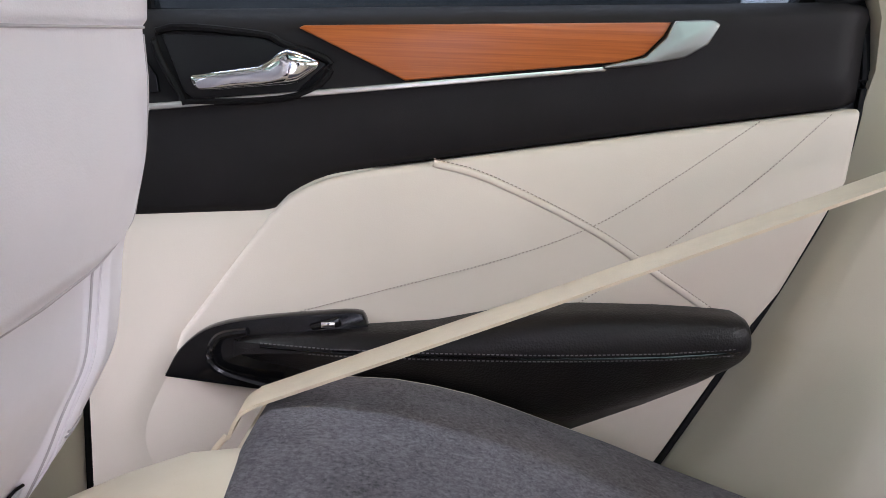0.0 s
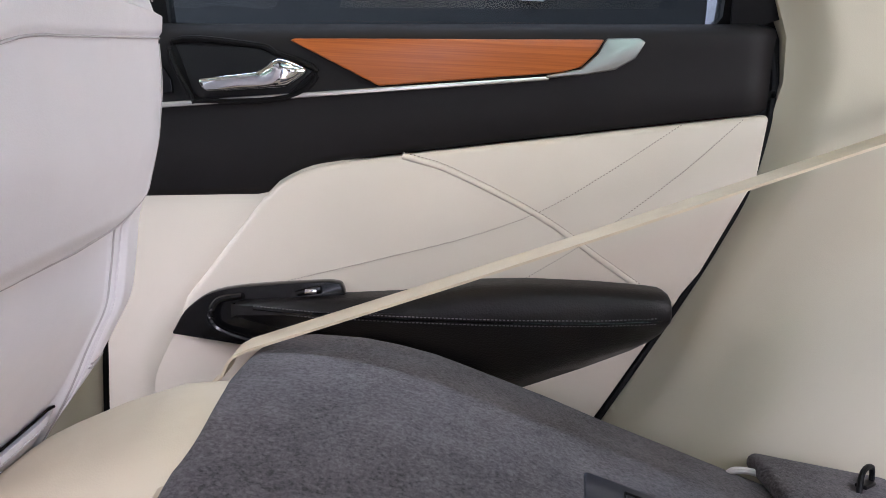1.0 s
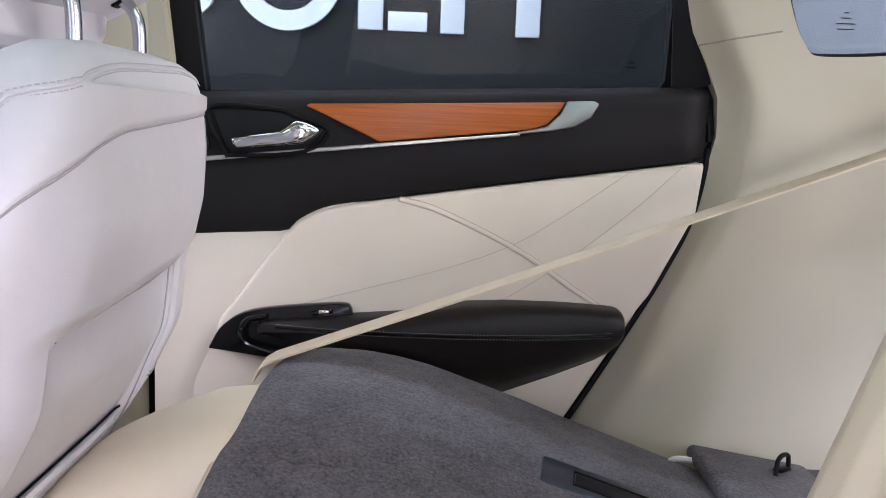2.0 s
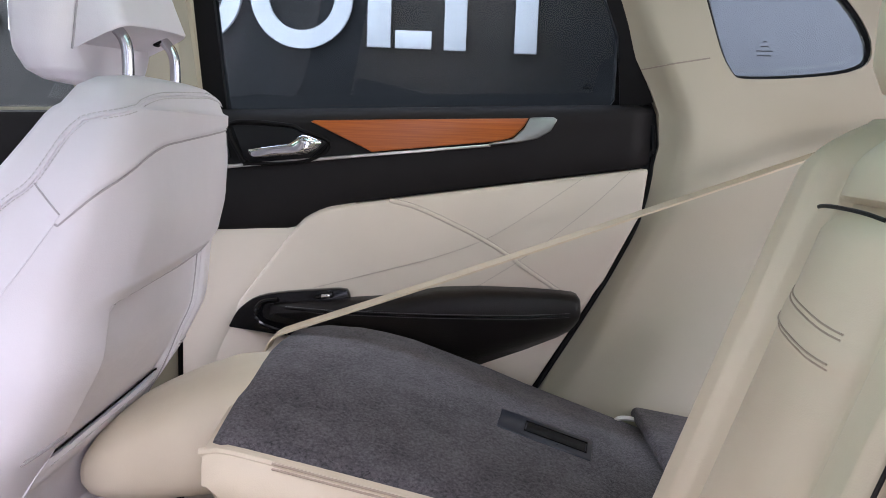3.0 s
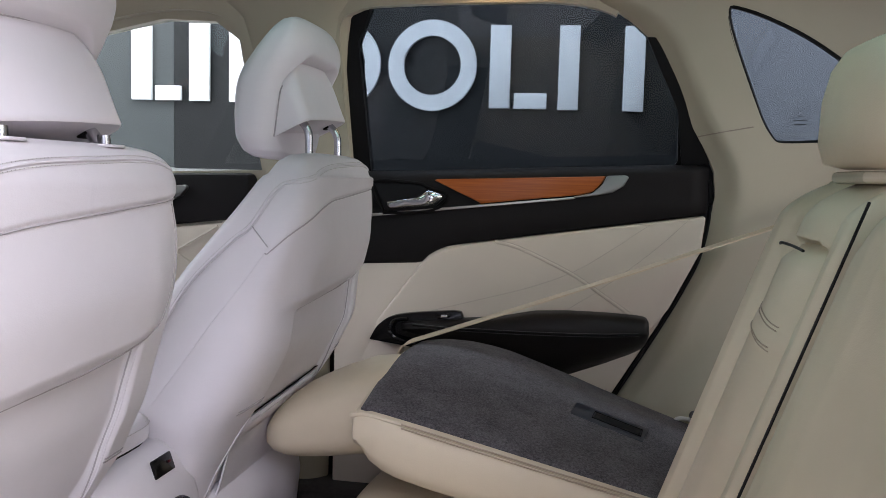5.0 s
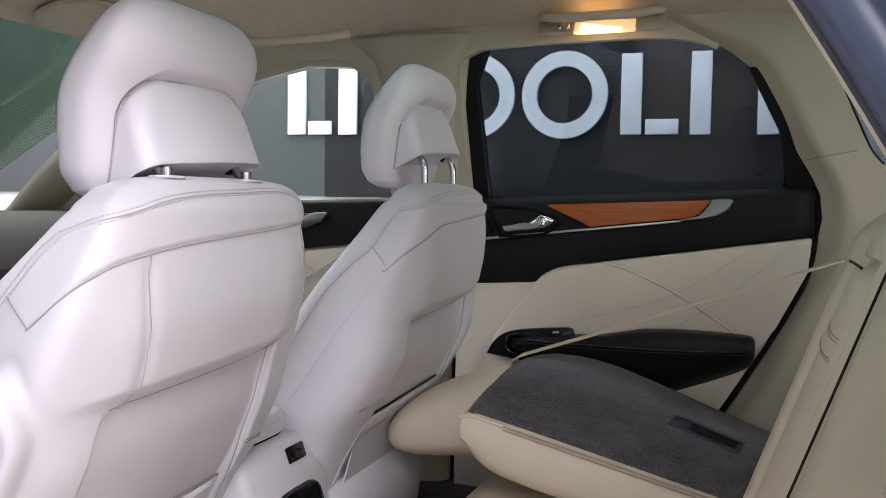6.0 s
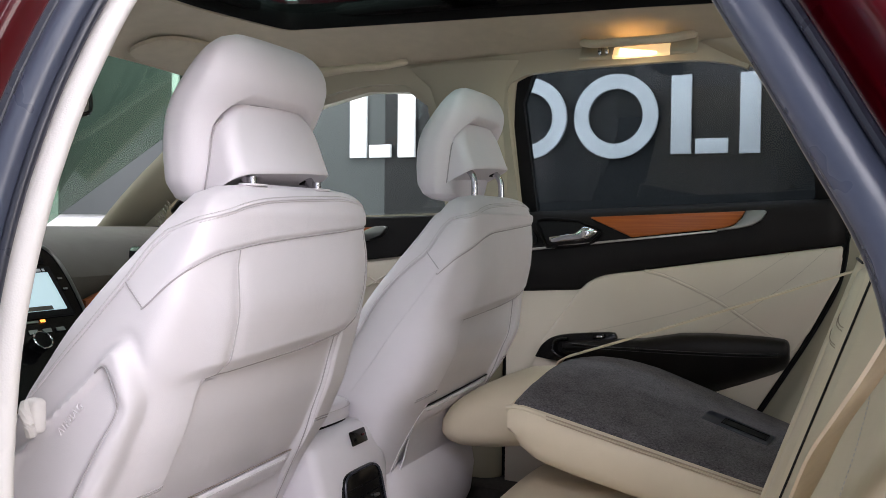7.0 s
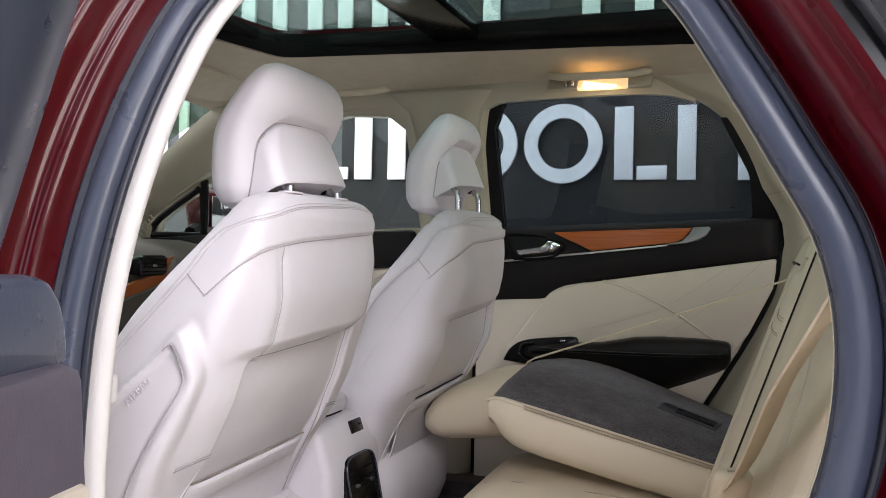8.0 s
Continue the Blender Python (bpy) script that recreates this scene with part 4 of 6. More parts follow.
                return self.at(X, sign * w * (1 - (abs(X) / d) ** SQUARE) ** (1 / SQUARE), z, extra)
            last = (e, X)
        return p


def front_seat(px, py, outboard, label, lift, coverlift, profile, grow, up):
    """px, py: the foot of the headrest's posts; outboard: True where the flank with the side pad faces the open doorway."""
    st = thing("front_seat", (px - 0.3, py, 0.36), label, "car seat", "front seats")
    shape = SeatShape(px, py, profile, grow, up, outboard, *((PIPING_NEAR, 0.054) if outboard else (PIPING_FAR, 0.040)))
    zs = [0.50 + 0.33 * i / 140 for i in range(140)] + [0.83 + 0.07 * i / 36 for i in range(36)] + [0.90 + 0.04 * i / 8 for i in range(8)] + [0.94 + 0.115 * i / 56 for i in range(57)] + [1.059, 1.063, 1.067, 1.072, 1.077, 1.082, 1.086, 1.089, 1.092, 1.094, 1.096, 1.097]
    part("backrest", loft([shape.ring(z + up, 420) for z in zs]), SEAT, st, "", 60)

    def curve(pts, n=8):
        return [(p[0], p[1]) for p in spline([(a, b, 0) for a, b in pts], n)]

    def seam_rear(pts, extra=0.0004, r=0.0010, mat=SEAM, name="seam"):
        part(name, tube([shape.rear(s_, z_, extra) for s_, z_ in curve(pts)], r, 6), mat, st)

    # seams on the rear face: under the band, upright at the panel's sides, round the pocket
    upright = [(-0.65, 1.022), (-0.59, 0.972), (-0.54, 0.930), (-0.51, 0.890), (-0.53, 0.868)]
    if outboard:
        seam_rear(upright, 0.0002)
    seam_rear([(0.88, 1.026), (0.84, 0.96), (0.78, 0.91), (0.66, 0.880), (0.60, 0.876)], 0.0002)
    seam_rear([(-0.60, 0.866), (-0.3, 0.8665), (0.1, 0.868), (0.45, 0.874), (0.60, 0.876)], 0.0002, 0.0014)
    for sg in (-1, 1):
        side_line = [(sg * 0.605, 0.868 + 0.004 * (sg + 1)), (sg * 0.60, 0.80), (sg * 0.605, 0.74), (sg * 0.625, 0.69), (sg * 0.66, 0.64), (sg * 0.69, 0.56)]
        seam_rear(side_line, 0.0004)
        seam_rear([(s_ + sg * 0.014, z_) for s_, z_ in side_line], 0.0002, 0.0011, SEAT, "welt")
        for dz in (0.0, 0.0045):
            seam_rear([(sg * 0.63, 0.728 + dz), (sg * 0.72, 0.726 + dz), (sg * 0.84, 0.720 + dz)], 0.0005, 0.0011)
    # seam under the band, round to its knee on the flank, and the short seam up to the edge piping
    stops = [((1 - abs(q) ** SQUARE) ** (1 / SQUARE), q) for q in (0.97, 0.9, 0.7, 0.4, 0.1, -0.2, -0.45, -0.65, -0.78, -0.87, -0.93, -0.965)]
    fx = 0.78
    while fx > -1:
        q = shape.on_band(fx, -(1 - abs(fx) ** SQUARE) ** (1 / SQUARE), 0.0)
        stops.append((fx, -(1 - abs(fx) ** SQUARE) ** (1 / SQUARE)))
        if q[0] - px - shape.back < -0.036:
            break
        fx -= 0.05
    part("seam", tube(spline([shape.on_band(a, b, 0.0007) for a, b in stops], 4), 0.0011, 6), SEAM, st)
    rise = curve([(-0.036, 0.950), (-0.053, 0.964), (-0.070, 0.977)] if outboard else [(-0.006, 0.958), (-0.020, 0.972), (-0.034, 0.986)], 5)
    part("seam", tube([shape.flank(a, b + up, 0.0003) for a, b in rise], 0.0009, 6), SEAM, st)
    if not outboard:
        part("seam", tube([shape.flank(a, b + up, 0.0002) for a, b in curve([(-0.006, 0.958), (-0.040, 0.905), (-0.081, 0.850), (-0.125, 0.787), (-0.173, 0.722)], 5)], 0.0007, 6), SEAT, st)
    # twin-stitched piping along the flank's front edge and over the top
    low = curve(shape.piping, 8)
    rim_pts = [shape.flank(a, b + up, 0.0012) for a, b in low]
    for s_, z in ((-0.93, 1.066), (-0.86, 1.072), (-0.75, 1.0765), (-0.6, 1.0795), (-0.4, 1.0805), (-0.1, 1.080), (0.2, 1.079), (0.5, 1.0785), (0.72, 1.077), (0.86, 1.072), (0.94, 1.065)):
        rim_pts.append(shape.rear(s_, z, 0.0012))
    whole = spline(rim_pts, 5)
    for _ in range(12):
        whole = [whole[0]] + [(a + 2 * b + c) / 4 for a, b, c in zip(whole, whole[1:], whole[2:])] + [whole[-1]]
    whole = [shape.settle(p, 0.0012) for p in whole]
    part("piping", tube(whole, 0.0014, 8), SEAT, st)
    for off in (-0.0036, 0.0036):
        line = []
        for i, p in enumerate(whole):
            t = (whole[min(i + 1, len(whole) - 1)] - whole[max(i - 1, 0)]).normalized()
            out_ = (p - Vector((px - 0.06, py, p.z - 0.04))).normalized()
            line.append(p + t.cross(out_).normalized() * off + out_ * 0.0001)
        part("stitching", dashes(line, 0.0034, 0.0018, 0.0006), STITCHDARK, st)
    # map pocket with a padded, piped lip over a dark slit
    lip = []
    span = [-0.60 + 1.20 * i / 40 for i in range(41)]
    lip_z = 0.678 if outboard else 0.690
    for s_ in span:
        ends = 1 - abs(s_ / 0.60) ** 10
        ringp = []
        for dz, out_ in ((0.0, 0.002), (0.001, 0.008), (-0.003, 0.0125), (-0.010, 0.0145), (-0.022, 0.0140), (-0.032, 0.0105), (-0.036, 0.004), (-0.030, -0.004), (-0.010, -0.004)):
            ringp.append(shape.rear(s_, lip_z + dz, 0.001 + out_ * (0.35 + 0.65 * ends)))
        lip.append(ringp)
    part("pocket_lip", loft(lip), SEAT, st, "padded pale leather pocket lip", 60)
    part("pocket_slit", tube([shape.rear(s_, lip_z + 0.0025, 0.0030) for s_ in span], 0.0013, 6), BROWNTHREAD if outboard else BLACK, st)
    part("lip_stitching", dashes([shape.rear(s_, lip_z - 0.005, 0.0146) for s_ in span[2:-2]], 0.004, 0.0022, 0.0007), STITCHDARK, st)
    part("map_pocket", sheet(lambda u, v: shape.rear(-0.60 + 1.20 * u, 0.52 + (lip_z - 0.55) * v, 0.004 + 0.012 * math.sin(math.pi * min(1.0, 0.15 + v))), 20, 12, (0.003, 0, 0)), SEAT, st, "pale leather map pocket")
    # cushion and base
    cz = [(0.40, 0.235, 0.25), (0.44, 0.25, 0.265), (0.50, 0.258, 0.27), (0.55, 0.25, 0.262), (0.575, 0.225, 0.24), (0.58, 0.18, 0.20)]
    part("cushion", loft([oval(px - 0.36, py, z, w, d, 5) for z, w, d in cz]), SEAT, st)
    part("seat_base", box((0.44, 0.40, 0.10), (px - 0.34, py, 0.40), 0.02), BLACK, st)
    if outboard:
        part("seam", tube([shape.flank(a, b, 0.0006) for a, b in PAD_INNER[10:-2]], 0.0012, 6), SEAM, st)
        cv = bpy.data.curves.new("word", "FONT")
        cv.body, cv.size, cv.extrude, cv.space_character = "AIRBAG", 0.0125, 0.0009, 1.25
        tmp = bpy.data.objects.new("word", cv)
        scene.collection.objects.link(tmp)
        me = bpy.data.meshes.new_from_object(tmp.evaluated_get(bpy.context.evaluated_depsgraph_get()))
        bw = bmesh.new()
        bw.from_mesh(me)
        bpy.data.objects.remove(tmp)
        at = Vector(shape.flank(-0.128, 0.800, 0.0008))
        bmesh.ops.transform(bw, matrix=Matrix.Translation(at) @ Matrix.Rotation(radians(-46), 4, "Y") @ Matrix.Rotation(radians(93), 4, "X"), verts=bw.verts)
        part("moulded_word", bw, SEAT, st)
    # headrest: rounded cushion, boxy rear cover let into it, two posts
    hx, hz = px, lift
    secs = ((-0.022, 0.068, 0.012, -0.070), (-0.019, 0.098, 0.023, -0.072), (-0.010, 0.117, 0.034, -0.075), (0.010, 0.128, 0.042, -0.0780), (0.045, 0.132, 0.0455, -0.0765), (0.08, 0.134, 0.0470, -0.0725), (0.098, 0.134, 0.0485, -0.0680), (0.110, 0.134, 0.0500, -0.0620), (0.121, 0.133, 0.0505, -0.0565), (0.133, 0.132, 0.049, -0.049), (0.152, 0.128, 0.0435, -0.0405), (0.170, 0.120, 0.0355, -0.0345), (0.184, 0.109, 0.027, -0.031), (0.194, 0.094, 0.019, -0.029), (0.200, 0.074, 0.012, -0.028), (0.202, 0.042, 0.006, -0.028))
    keys = [q[0] for q in secs]
    levels = [keys[0]] + [a + (b - a) * k / 3 for a, b in zip(keys, keys[1:]) for k in (0.5, 1, 1.5, 2, 2.5, 3)]
    table = [[(q[0], q[k]) for q in secs] for k in (1, 2, 3)]

    def sec(z):
        return tuple(sum(lerp_table(t, max(keys[0], min(keys[-1], z + 0.004 * k))) for k in (-1, 0, 1)) / 3 if 0 < z < 0.19 else lerp_table(t, z) for t in table)

    ring_a = [2 * math.pi * i / 320 for i in range(320)]

    def cover_w(f):
        return 0.106 - 0.003 * f - 0.040 * max(0.0, (f - 0.42) / 0.58) ** 2.4

    def cushion_x(y, z, w, d, dx):
        """The cushion's rear face: full, with a smooth hollow where the cover is let in."""
        full = dx + d * max(0.0, 1 - min(1.0, abs(y) / w) ** 2.857) ** 0.35
        f = (z - coverlift) / 0.097
        k = smooth01((cover_w(max(0.0, min(1.0, f))) + 0.005 - abs(y)) / 0.012) * (1 - smooth01((f - 0.80) / 0.24))
        return full + (min(full, -0.044) - full) * k

    def cushion_point(a, z, w, d, dx):
        y = w * math.copysign(abs(math.sin(a)) ** 0.70, math.sin(a))
        x = cushion_x(y, z, w, d, dx) if math.cos(a) > 0 else dx - d * abs(math.cos(a)) ** 0.70
        return (hx + x, py + y * (1 + (0.07 * smooth01((z - 0.12) / 0.06) if y > 0 else 0.0)), hz + z)

    hr = part("headrest", loft([[cushion_point(a, z, *sec(z)) for a in ring_a] for z in levels]), SEAT, st, "rounded padded headrest", 50)

    def cover_x(f):
        return 0.010 - 0.036 * max(0.0, f) ** 0.9

    cover = []
    steps = [(0.0, 0.014), (0.0, 0.006), (0.005, 0.002), (0.03, 0.0)] + [0.08 * k for k in range(1, 12)]
    steps = [q if isinstance(q, tuple) else (q, 0.0) for q in steps] + [(0.93, 0.001), (0.97, 0.004), (1.0, 0.009), (1.02, 0.020), (1.03, 0.04)]
    for f, shrink in steps:
        xr, w = cover_x(f) - shrink, cover_w(min(f, 1.0)) - 0.6 * shrink
        zr, slope, rr = 0.097 * f, 0.50 * max(0.0, 1 - f) ** 1.3, 0.020
        plan = [(-0.072, -w)] + [(xr - rr + rr * math.sin(a), -w + rr - rr * math.cos(a)) for a in [radians(15 * k) for k in range(7)]]
        plan += [(xr + 0.003 * (1 - (2 * k / 6 - 1) ** 2), -w + rr + (2 * w - 2 * rr) * k / 6) for k in range(1, 6)]
        plan += [(xr - rr + rr * math.cos(a), w - rr + rr * math.sin(a)) for a in [radians(15 * k) for k in range(7)]] + [(-0.072, w)]
        cover.append([(hx + x, py + y, hz + coverlift + zr + slope * (x - xr) + 0.05 * y) for x, y in plan])
    part("rear_cover", loft(cover), SEAT, hr, "boxy leather rear cover", 50)

    def flange(sign):
        out = []
        for z in [coverlift - 0.026 + (0.118 - coverlift) * k / 9 for k in range(10)]:
            f = max(0.0, min(1.0, (z - coverlift) / 0.097))
            y = cover_w(f) + 0.0006
            w, d, dx = sec(z)
            out.append((hx + cushion_x(y, z, w, d, dx) + 0.0008, py + sign * y, hz + z + 0.05 * sign * y))
        return out
    z_top = coverlift + 0.092
    arch = [(hx + cover_x(0.95) + 0.0012 - 0.008 * abs(k / 3 - 1) ** 3, py - 0.062 + 0.124 * k / 6, hz + z_top - 0.004 * abs(k / 3 - 1) ** 4 + 0.05 * (-0.062 + 0.124 * k / 6)) for k in range(7)]
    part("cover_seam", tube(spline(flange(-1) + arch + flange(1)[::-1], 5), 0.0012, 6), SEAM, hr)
    for dz in (0.0, 0.006):
        part("seam", dashes([(hx - 0.026 - dz, py + 0.090 * s_, hz + 0.2015 - 0.012 * abs(s_) ** 3) for s_ in [-1 + i / 15 for i in range(31)]], 0.004, 0.0018, 0.0007), STITCHDARK, hr)
    for dy in (-0.074, 0.074):
        foot = 1.08 + up
        part("post", tube(spline([(px + 0.0, py + dy, foot), (px + 0.0, py + dy, 1.10 + 0.4 * (hz + coverlift - 1.10)), (px - 0.003, py + dy, hz + coverlift - 0.018), (px - 0.014, py + dy, hz + coverlift - 0.004), (px - 0.035, py + dy, hz + coverlift + 0.01)], 5), 0.0065, 12, up=(0, 1, 0)), POSTMETAL, hr, "chrome headrest post")
        # small black block in place of the shaded slot round the post
        part("post_slot_shade", box((0.012, 0.016, 0.003), (px - 0.020, py + dy, hz + coverlift - 0.0065), 0.0015, (0, -28, 0)), BLACK, hr)
        if outboard:
            part("post_sleeve", prism([(p[0], p[1]) for p in oval(px + 0.002, py + dy, 0, 0.021, 0.014, 3, 20)], 1.0935, 1.0966, 0.0012, axis="z"), SEAT, st)
    return st


SEATLINE = [(0.50, -0.185), (0.60, -0.145), (0.673, -0.107), (0.728, -0.069), (0.80, -0.032), (0.848, -0.012), (0.876, -0.002), (0.95, 0.020), (1.0, 0.028), (1.05, 0.030), (1.06, 0.030)]
NEARLINE = [(z, x + 0.010 * smooth01((0.86 - z) / 0.10)) for z, x in SEATLINE]
FARLINE = [(z, x + 0.024 * smooth01((0.89 - z) / 0.10)) for z, x in SEATLINE]
front_seat(-0.29, -0.232, True, "pale leather driver's seat with a rear map pocket and headrest", 1.088, 0.024, NEARLINE, 0.0, 0.0)
front_seat(-0.255, 0.42, False, "pale leather passenger seat with a raised headrest on chrome posts", 1.118, 0.043, FARLINE, 0.016, 0.010)

# ---- centre console ----
con = thing("centre_console", (-0.6, YC, 0.36), "pale centre console with a padded lid and rear air vents", "console")
part("body", prism([(-1.0, 0.40), (-1.0, 0.62), (-0.75, 0.67), (-0.47, 0.687), (-0.412, 0.686), (-0.388, 0.674), (-0.366, 0.60), (-0.36, 0.40)], YC - 0.115, YC + 0.115, 0.018, segments=3), SEAT, con)
lid = loft([[(-0.62 + dx * k, YC + w * k2, z) for dx, w in [(0.205 * math.copysign(abs(math.cos(a)) ** 0.55, math.cos(a)), 0.108 * math.copysign(abs(math.sin(a)) ** 0.55, math.sin(a))) for a in [2 * math.pi * i / 64 for i in range(64)]]] for z, k, k2 in ((0.691, 0.97, 0.95), (0.692, 0.995, 0.99), (0.697, 1.0, 1.0), (0.712, 1.0, 1.0), (0.719, 0.985, 0.97), (0.723, 0.95, 0.92), (0.726, 0.85, 0.75), (0.727, 0.5, 0.4))])
part("lid", lid, SEAT, con, "padded pale leather lid", 60)
# black slab under the lid, put in for the shadow beneath it
part("lid_gap_shade", prism([(p[0], p[1]) for p in oval(-0.62, YC, 0, 0.103, 0.199, 3.6, 48)], 0.686, 0.6915, axis="z"), BLACK, con)
for off in (0.0, 0.004):
    part("lid_stitching", dashes([(-0.62 + (0.2055 - off) * math.copysign(abs(math.cos(a)) ** 0.55, math.cos(a)), YC + 0.1085 * math.copysign(abs(math.sin(a)) ** 0.55, math.sin(a)), 0.7135 + off) for a in [radians(-100 + 200 * k / 60) for k in range(61)]], 0.004, 0.0022, 0.0007), STITCHDARK, con)
part("socket", box((0.004, 0.052, 0.026), (-0.384, YC + 0.03, 0.664), 0.003, (0, -20, 0)), GLOSSBLACK, con, "small black socket with a red mark")
part("socket_mark", box((0.003, 0.006, 0.004), (-0.3815, YC + 0.044, 0.666), 0.001, (0, -20, 0)), RED, con)
plate = prism([(p[1], p[0]) for p in oval(0.0, 0.0, 0, 0.066, 0.070, 5, 40)], -0.015, 0.015, 0.004, axis="x")
bmesh.ops.transform(plate, matrix=pose(-0.366, YC + 0.01, 0.545, 0, -12, 0), verts=plate.verts)
vent = part("vent", plate, GLOSSBLACK, con, "gloss black rear air vent")
rimline = tube([(0.0155, p[1], p[0]) for p in oval(0.0, 0.0, 0, 0.063, 0.067, 5, 40)], 0.002, 6, closed=True, up=(1, 0, 0))
bmesh.ops.transform(rimline, matrix=pose(-0.366, YC + 0.01, 0.545, 0, -12, 0), verts=rimline.verts)
part("vent_rim", rimline, FRAMEGREY, vent)
for k in range(5):
    for dy in (-0.022, 0.042):
        part("slat", box((0.006, 0.054, 0.0035), (-0.3615 + 0.0037 * k, YC + dy, 0.586 - 0.018 * k), 0.001, (0, -12, 0)), BLACK, vent)
for dy in (-0.022, 0.042):
    part("thumb_wheel", box((0.008, 0.012, 0.006), (-0.352, YC + dy, 0.560), 0.002, (0, -12, 0)), SATIN, vent)

# ---- folded rear seat back with grey carpet ----
fold = thing("folded_seat_back", (0.1, 0.5, 0.5), "folded rear seat back with grey carpeted rear and cream leather side", "car seat")


def fold_far(x):
    return lerp_table([(-0.20, 0.73), (-0.12, 0.755), (0.17, 0.75), (0.30, 0.72), (0.42, 0.66)], x)


def fold_z(x, y):
    f = max(0.0, min(1.0, (y - 0.285) / (0.75 - 0.285)))
    low = 0.688 - 0.228 * x
    high = lerp_table([(-0.16, 0.738), (-0.094, 0.747), (-0.04, 0.746), (0.0, 0.740), (0.04, 0.731), (0.073, 0.720), (0.13, 0.700), (0.22, 0.668), (0.30, 0.642), (0.42, 0.609)], x)
    return low + (high - low) * f + 0.022 * math.sin(math.pi * f) - 0.012 * smooth01((-0.12 - x) / 0.05) ** 2


def carpet(u, v):
    x = -0.158 + 0.568 * u
    y0, y1 = 0.290, fold_far(x)
    if u < 0.12:
        y1 -= 0.05 * (1 - u / 0.12) ** 2
    y = y0 + (y1 - y0) * v
    z = fold_z(x, y)
    edge = max(0, (v - 0.94) / 0.06)
    z -= 0.02 * edge ** 2 + 0.016 * max(0.0, 1 - u / 0.03) ** 2 + 0.008 * max(0.0, 1 - v / 0.03) ** 2
    return (x, y, z)


part("carpet_back", sheet(carpet, 60, 50, (0, 0, -0.02)), CARPET, fold, "grey carpeted seat back", 60)


loops = []
for i in range(31):
    u = i / 30
    x = -0.150 + 0.560 * u
    y0, y1 = 0.282, fold_far(x) + 0.005
    r = 0.05 * (1 - smooth01(u / 0.16))
    top = [fold_z(x, y0 + (y1 - y0) * t) - 0.006 for t in (0.02, 0.3, 0.6, 0.97)]
    bot = lerp_table([(-0.150, 0.652), (-0.142, 0.638), (-0.125, 0.620), (-0.10, 0.607), (-0.043, 0.592), (0.12, 0.557), (0.42, 0.50)], x)
    prof = [(y0 + 0.004, top[0]), (y0 + (y1 - y0) * 0.3, top[1]), (y0 + (y1 - y0) * 0.6, top[2]), (y1 - 0.01, top[3]), (y1, top[3] - 0.02), (y1, bot + 0.02), (y1 - 0.02, bot), (y0 + 0.03, bot), (y0 + 0.006, bot + 0.012), (y0 - 0.006, bot + 0.35 * (top[0] - bot)), (y0 - 0.006, top[0] - 0.3 * (top[0] - bot)), (y0 - 0.001, top[0] - 0.006)]
    loops.append([(x, y, z) for y, z in prof])
mid = Vector((0, 0.515, 0.675))
loops = [[(-0.1585, mid.y + (y - mid.y) * 0.5, mid.z + (z - mid.z) * 0.4) for x, y, z in loops[0]], [(-0.1575, mid.y + (y - mid.y) * 0.972, mid.z + (z - mid.z) * 0.86) for x, y, z in loops[0]], [(-0.1555, mid.y + (y - mid.y) * 0.994, mid.z + (z - mid.z) * 0.96) for x, y, z in loops[0]]] + loops
part("leather_pad", loft(loops), CREAM, fold, "cream leather facing", 50)
for dz, mat in ((0.002, CSEAM), (-0.004, CSEAM)):
    part("piping", tube([(x, 0.2765, fold_z(x, 0.285) + dz - 0.006) for x in [-0.08 + 0.47 * i / 20 for i in range(21)]], 0.0013, 6), mat, fold)
part("piping", tube([(-0.16 + 0.57 * i / 30, 0.286, fold_z(-0.16 + 0.57 * i / 30, 0.287) - 0.008) for i in range(31)], 0.005, 8), CREAM, fold)
# latch plate let into the carpet
slope_x = math.degrees(math.atan((fold_z(0.17, 0.487) - fold_z(0.29, 0.487)) / 0.12))
slope_y = math.degrees(math.atan((fold_z(0.23, 0.52) - fold_z(0.23, 0.45)) / 0.07))
LATCH = pose(0.231, 0.487, fold_z(0.231, 0.487) + 0.001, slope_y, slope_x, -9)


def latched(bm):
    bmesh.ops.transform(bm, matrix=LATCH, verts=bm.verts)
    return bm


lat = part("latch_plate", latched(box((0.128, 0.058, 0.008), (0, 0, -0.002), 0.003)), FRAMEGREY, fold, "black plastic latch plate with a slot")
part("slot", latched(box((0.080, 0.024, 0.003), (0.014, 0, 0.0015), 0.001)), RUBBER, lat)
part("slot_rim", latched(tube([(0.014 + dx, dy, 0.0022) for dx, dy in ((-0.042, -0.0135), (0.042, -0.0135), (0.042, 0.0135), (-0.042, 0.0135))], 0.0016, 6, closed=True)), BLACK, lat)
# its headrest, lying forwards
nose = [(-0.349, 0.632, 0.622, 0.05), (-0.347, 0.645, 0.610, 0.080), (-0.341, 0.660, 0.598, 0.102), (-0.328, 0.678, 0.589, 0.116), (-0.308, 0.693, 0.584, 0.123), (-0.285, 0.706, 0.583, 0.126), (-0.24, 0.728, 0.586, 0.127), (-0.19, 0.747, 0.593, 0.127), (-0.15, 0.752, 0.60, 0.125), (-0.13, 0.735, 0.61, 0.12)]
hr = part("headrest", loft([[(x, 0.495 + w * math.copysign(abs(math.cos(a)) ** 0.72, math.cos(a)), (zt + zb) / 2 + (zt - zb) / 2 * math.copysign(abs(math.sin(a)) ** 0.72, math.sin(a))) for a in [2 * math.pi * i / 48 for i in range(48)]] for x, zt, zb, w in nose]), CREAM, fold, "cream leather headrest", 70)
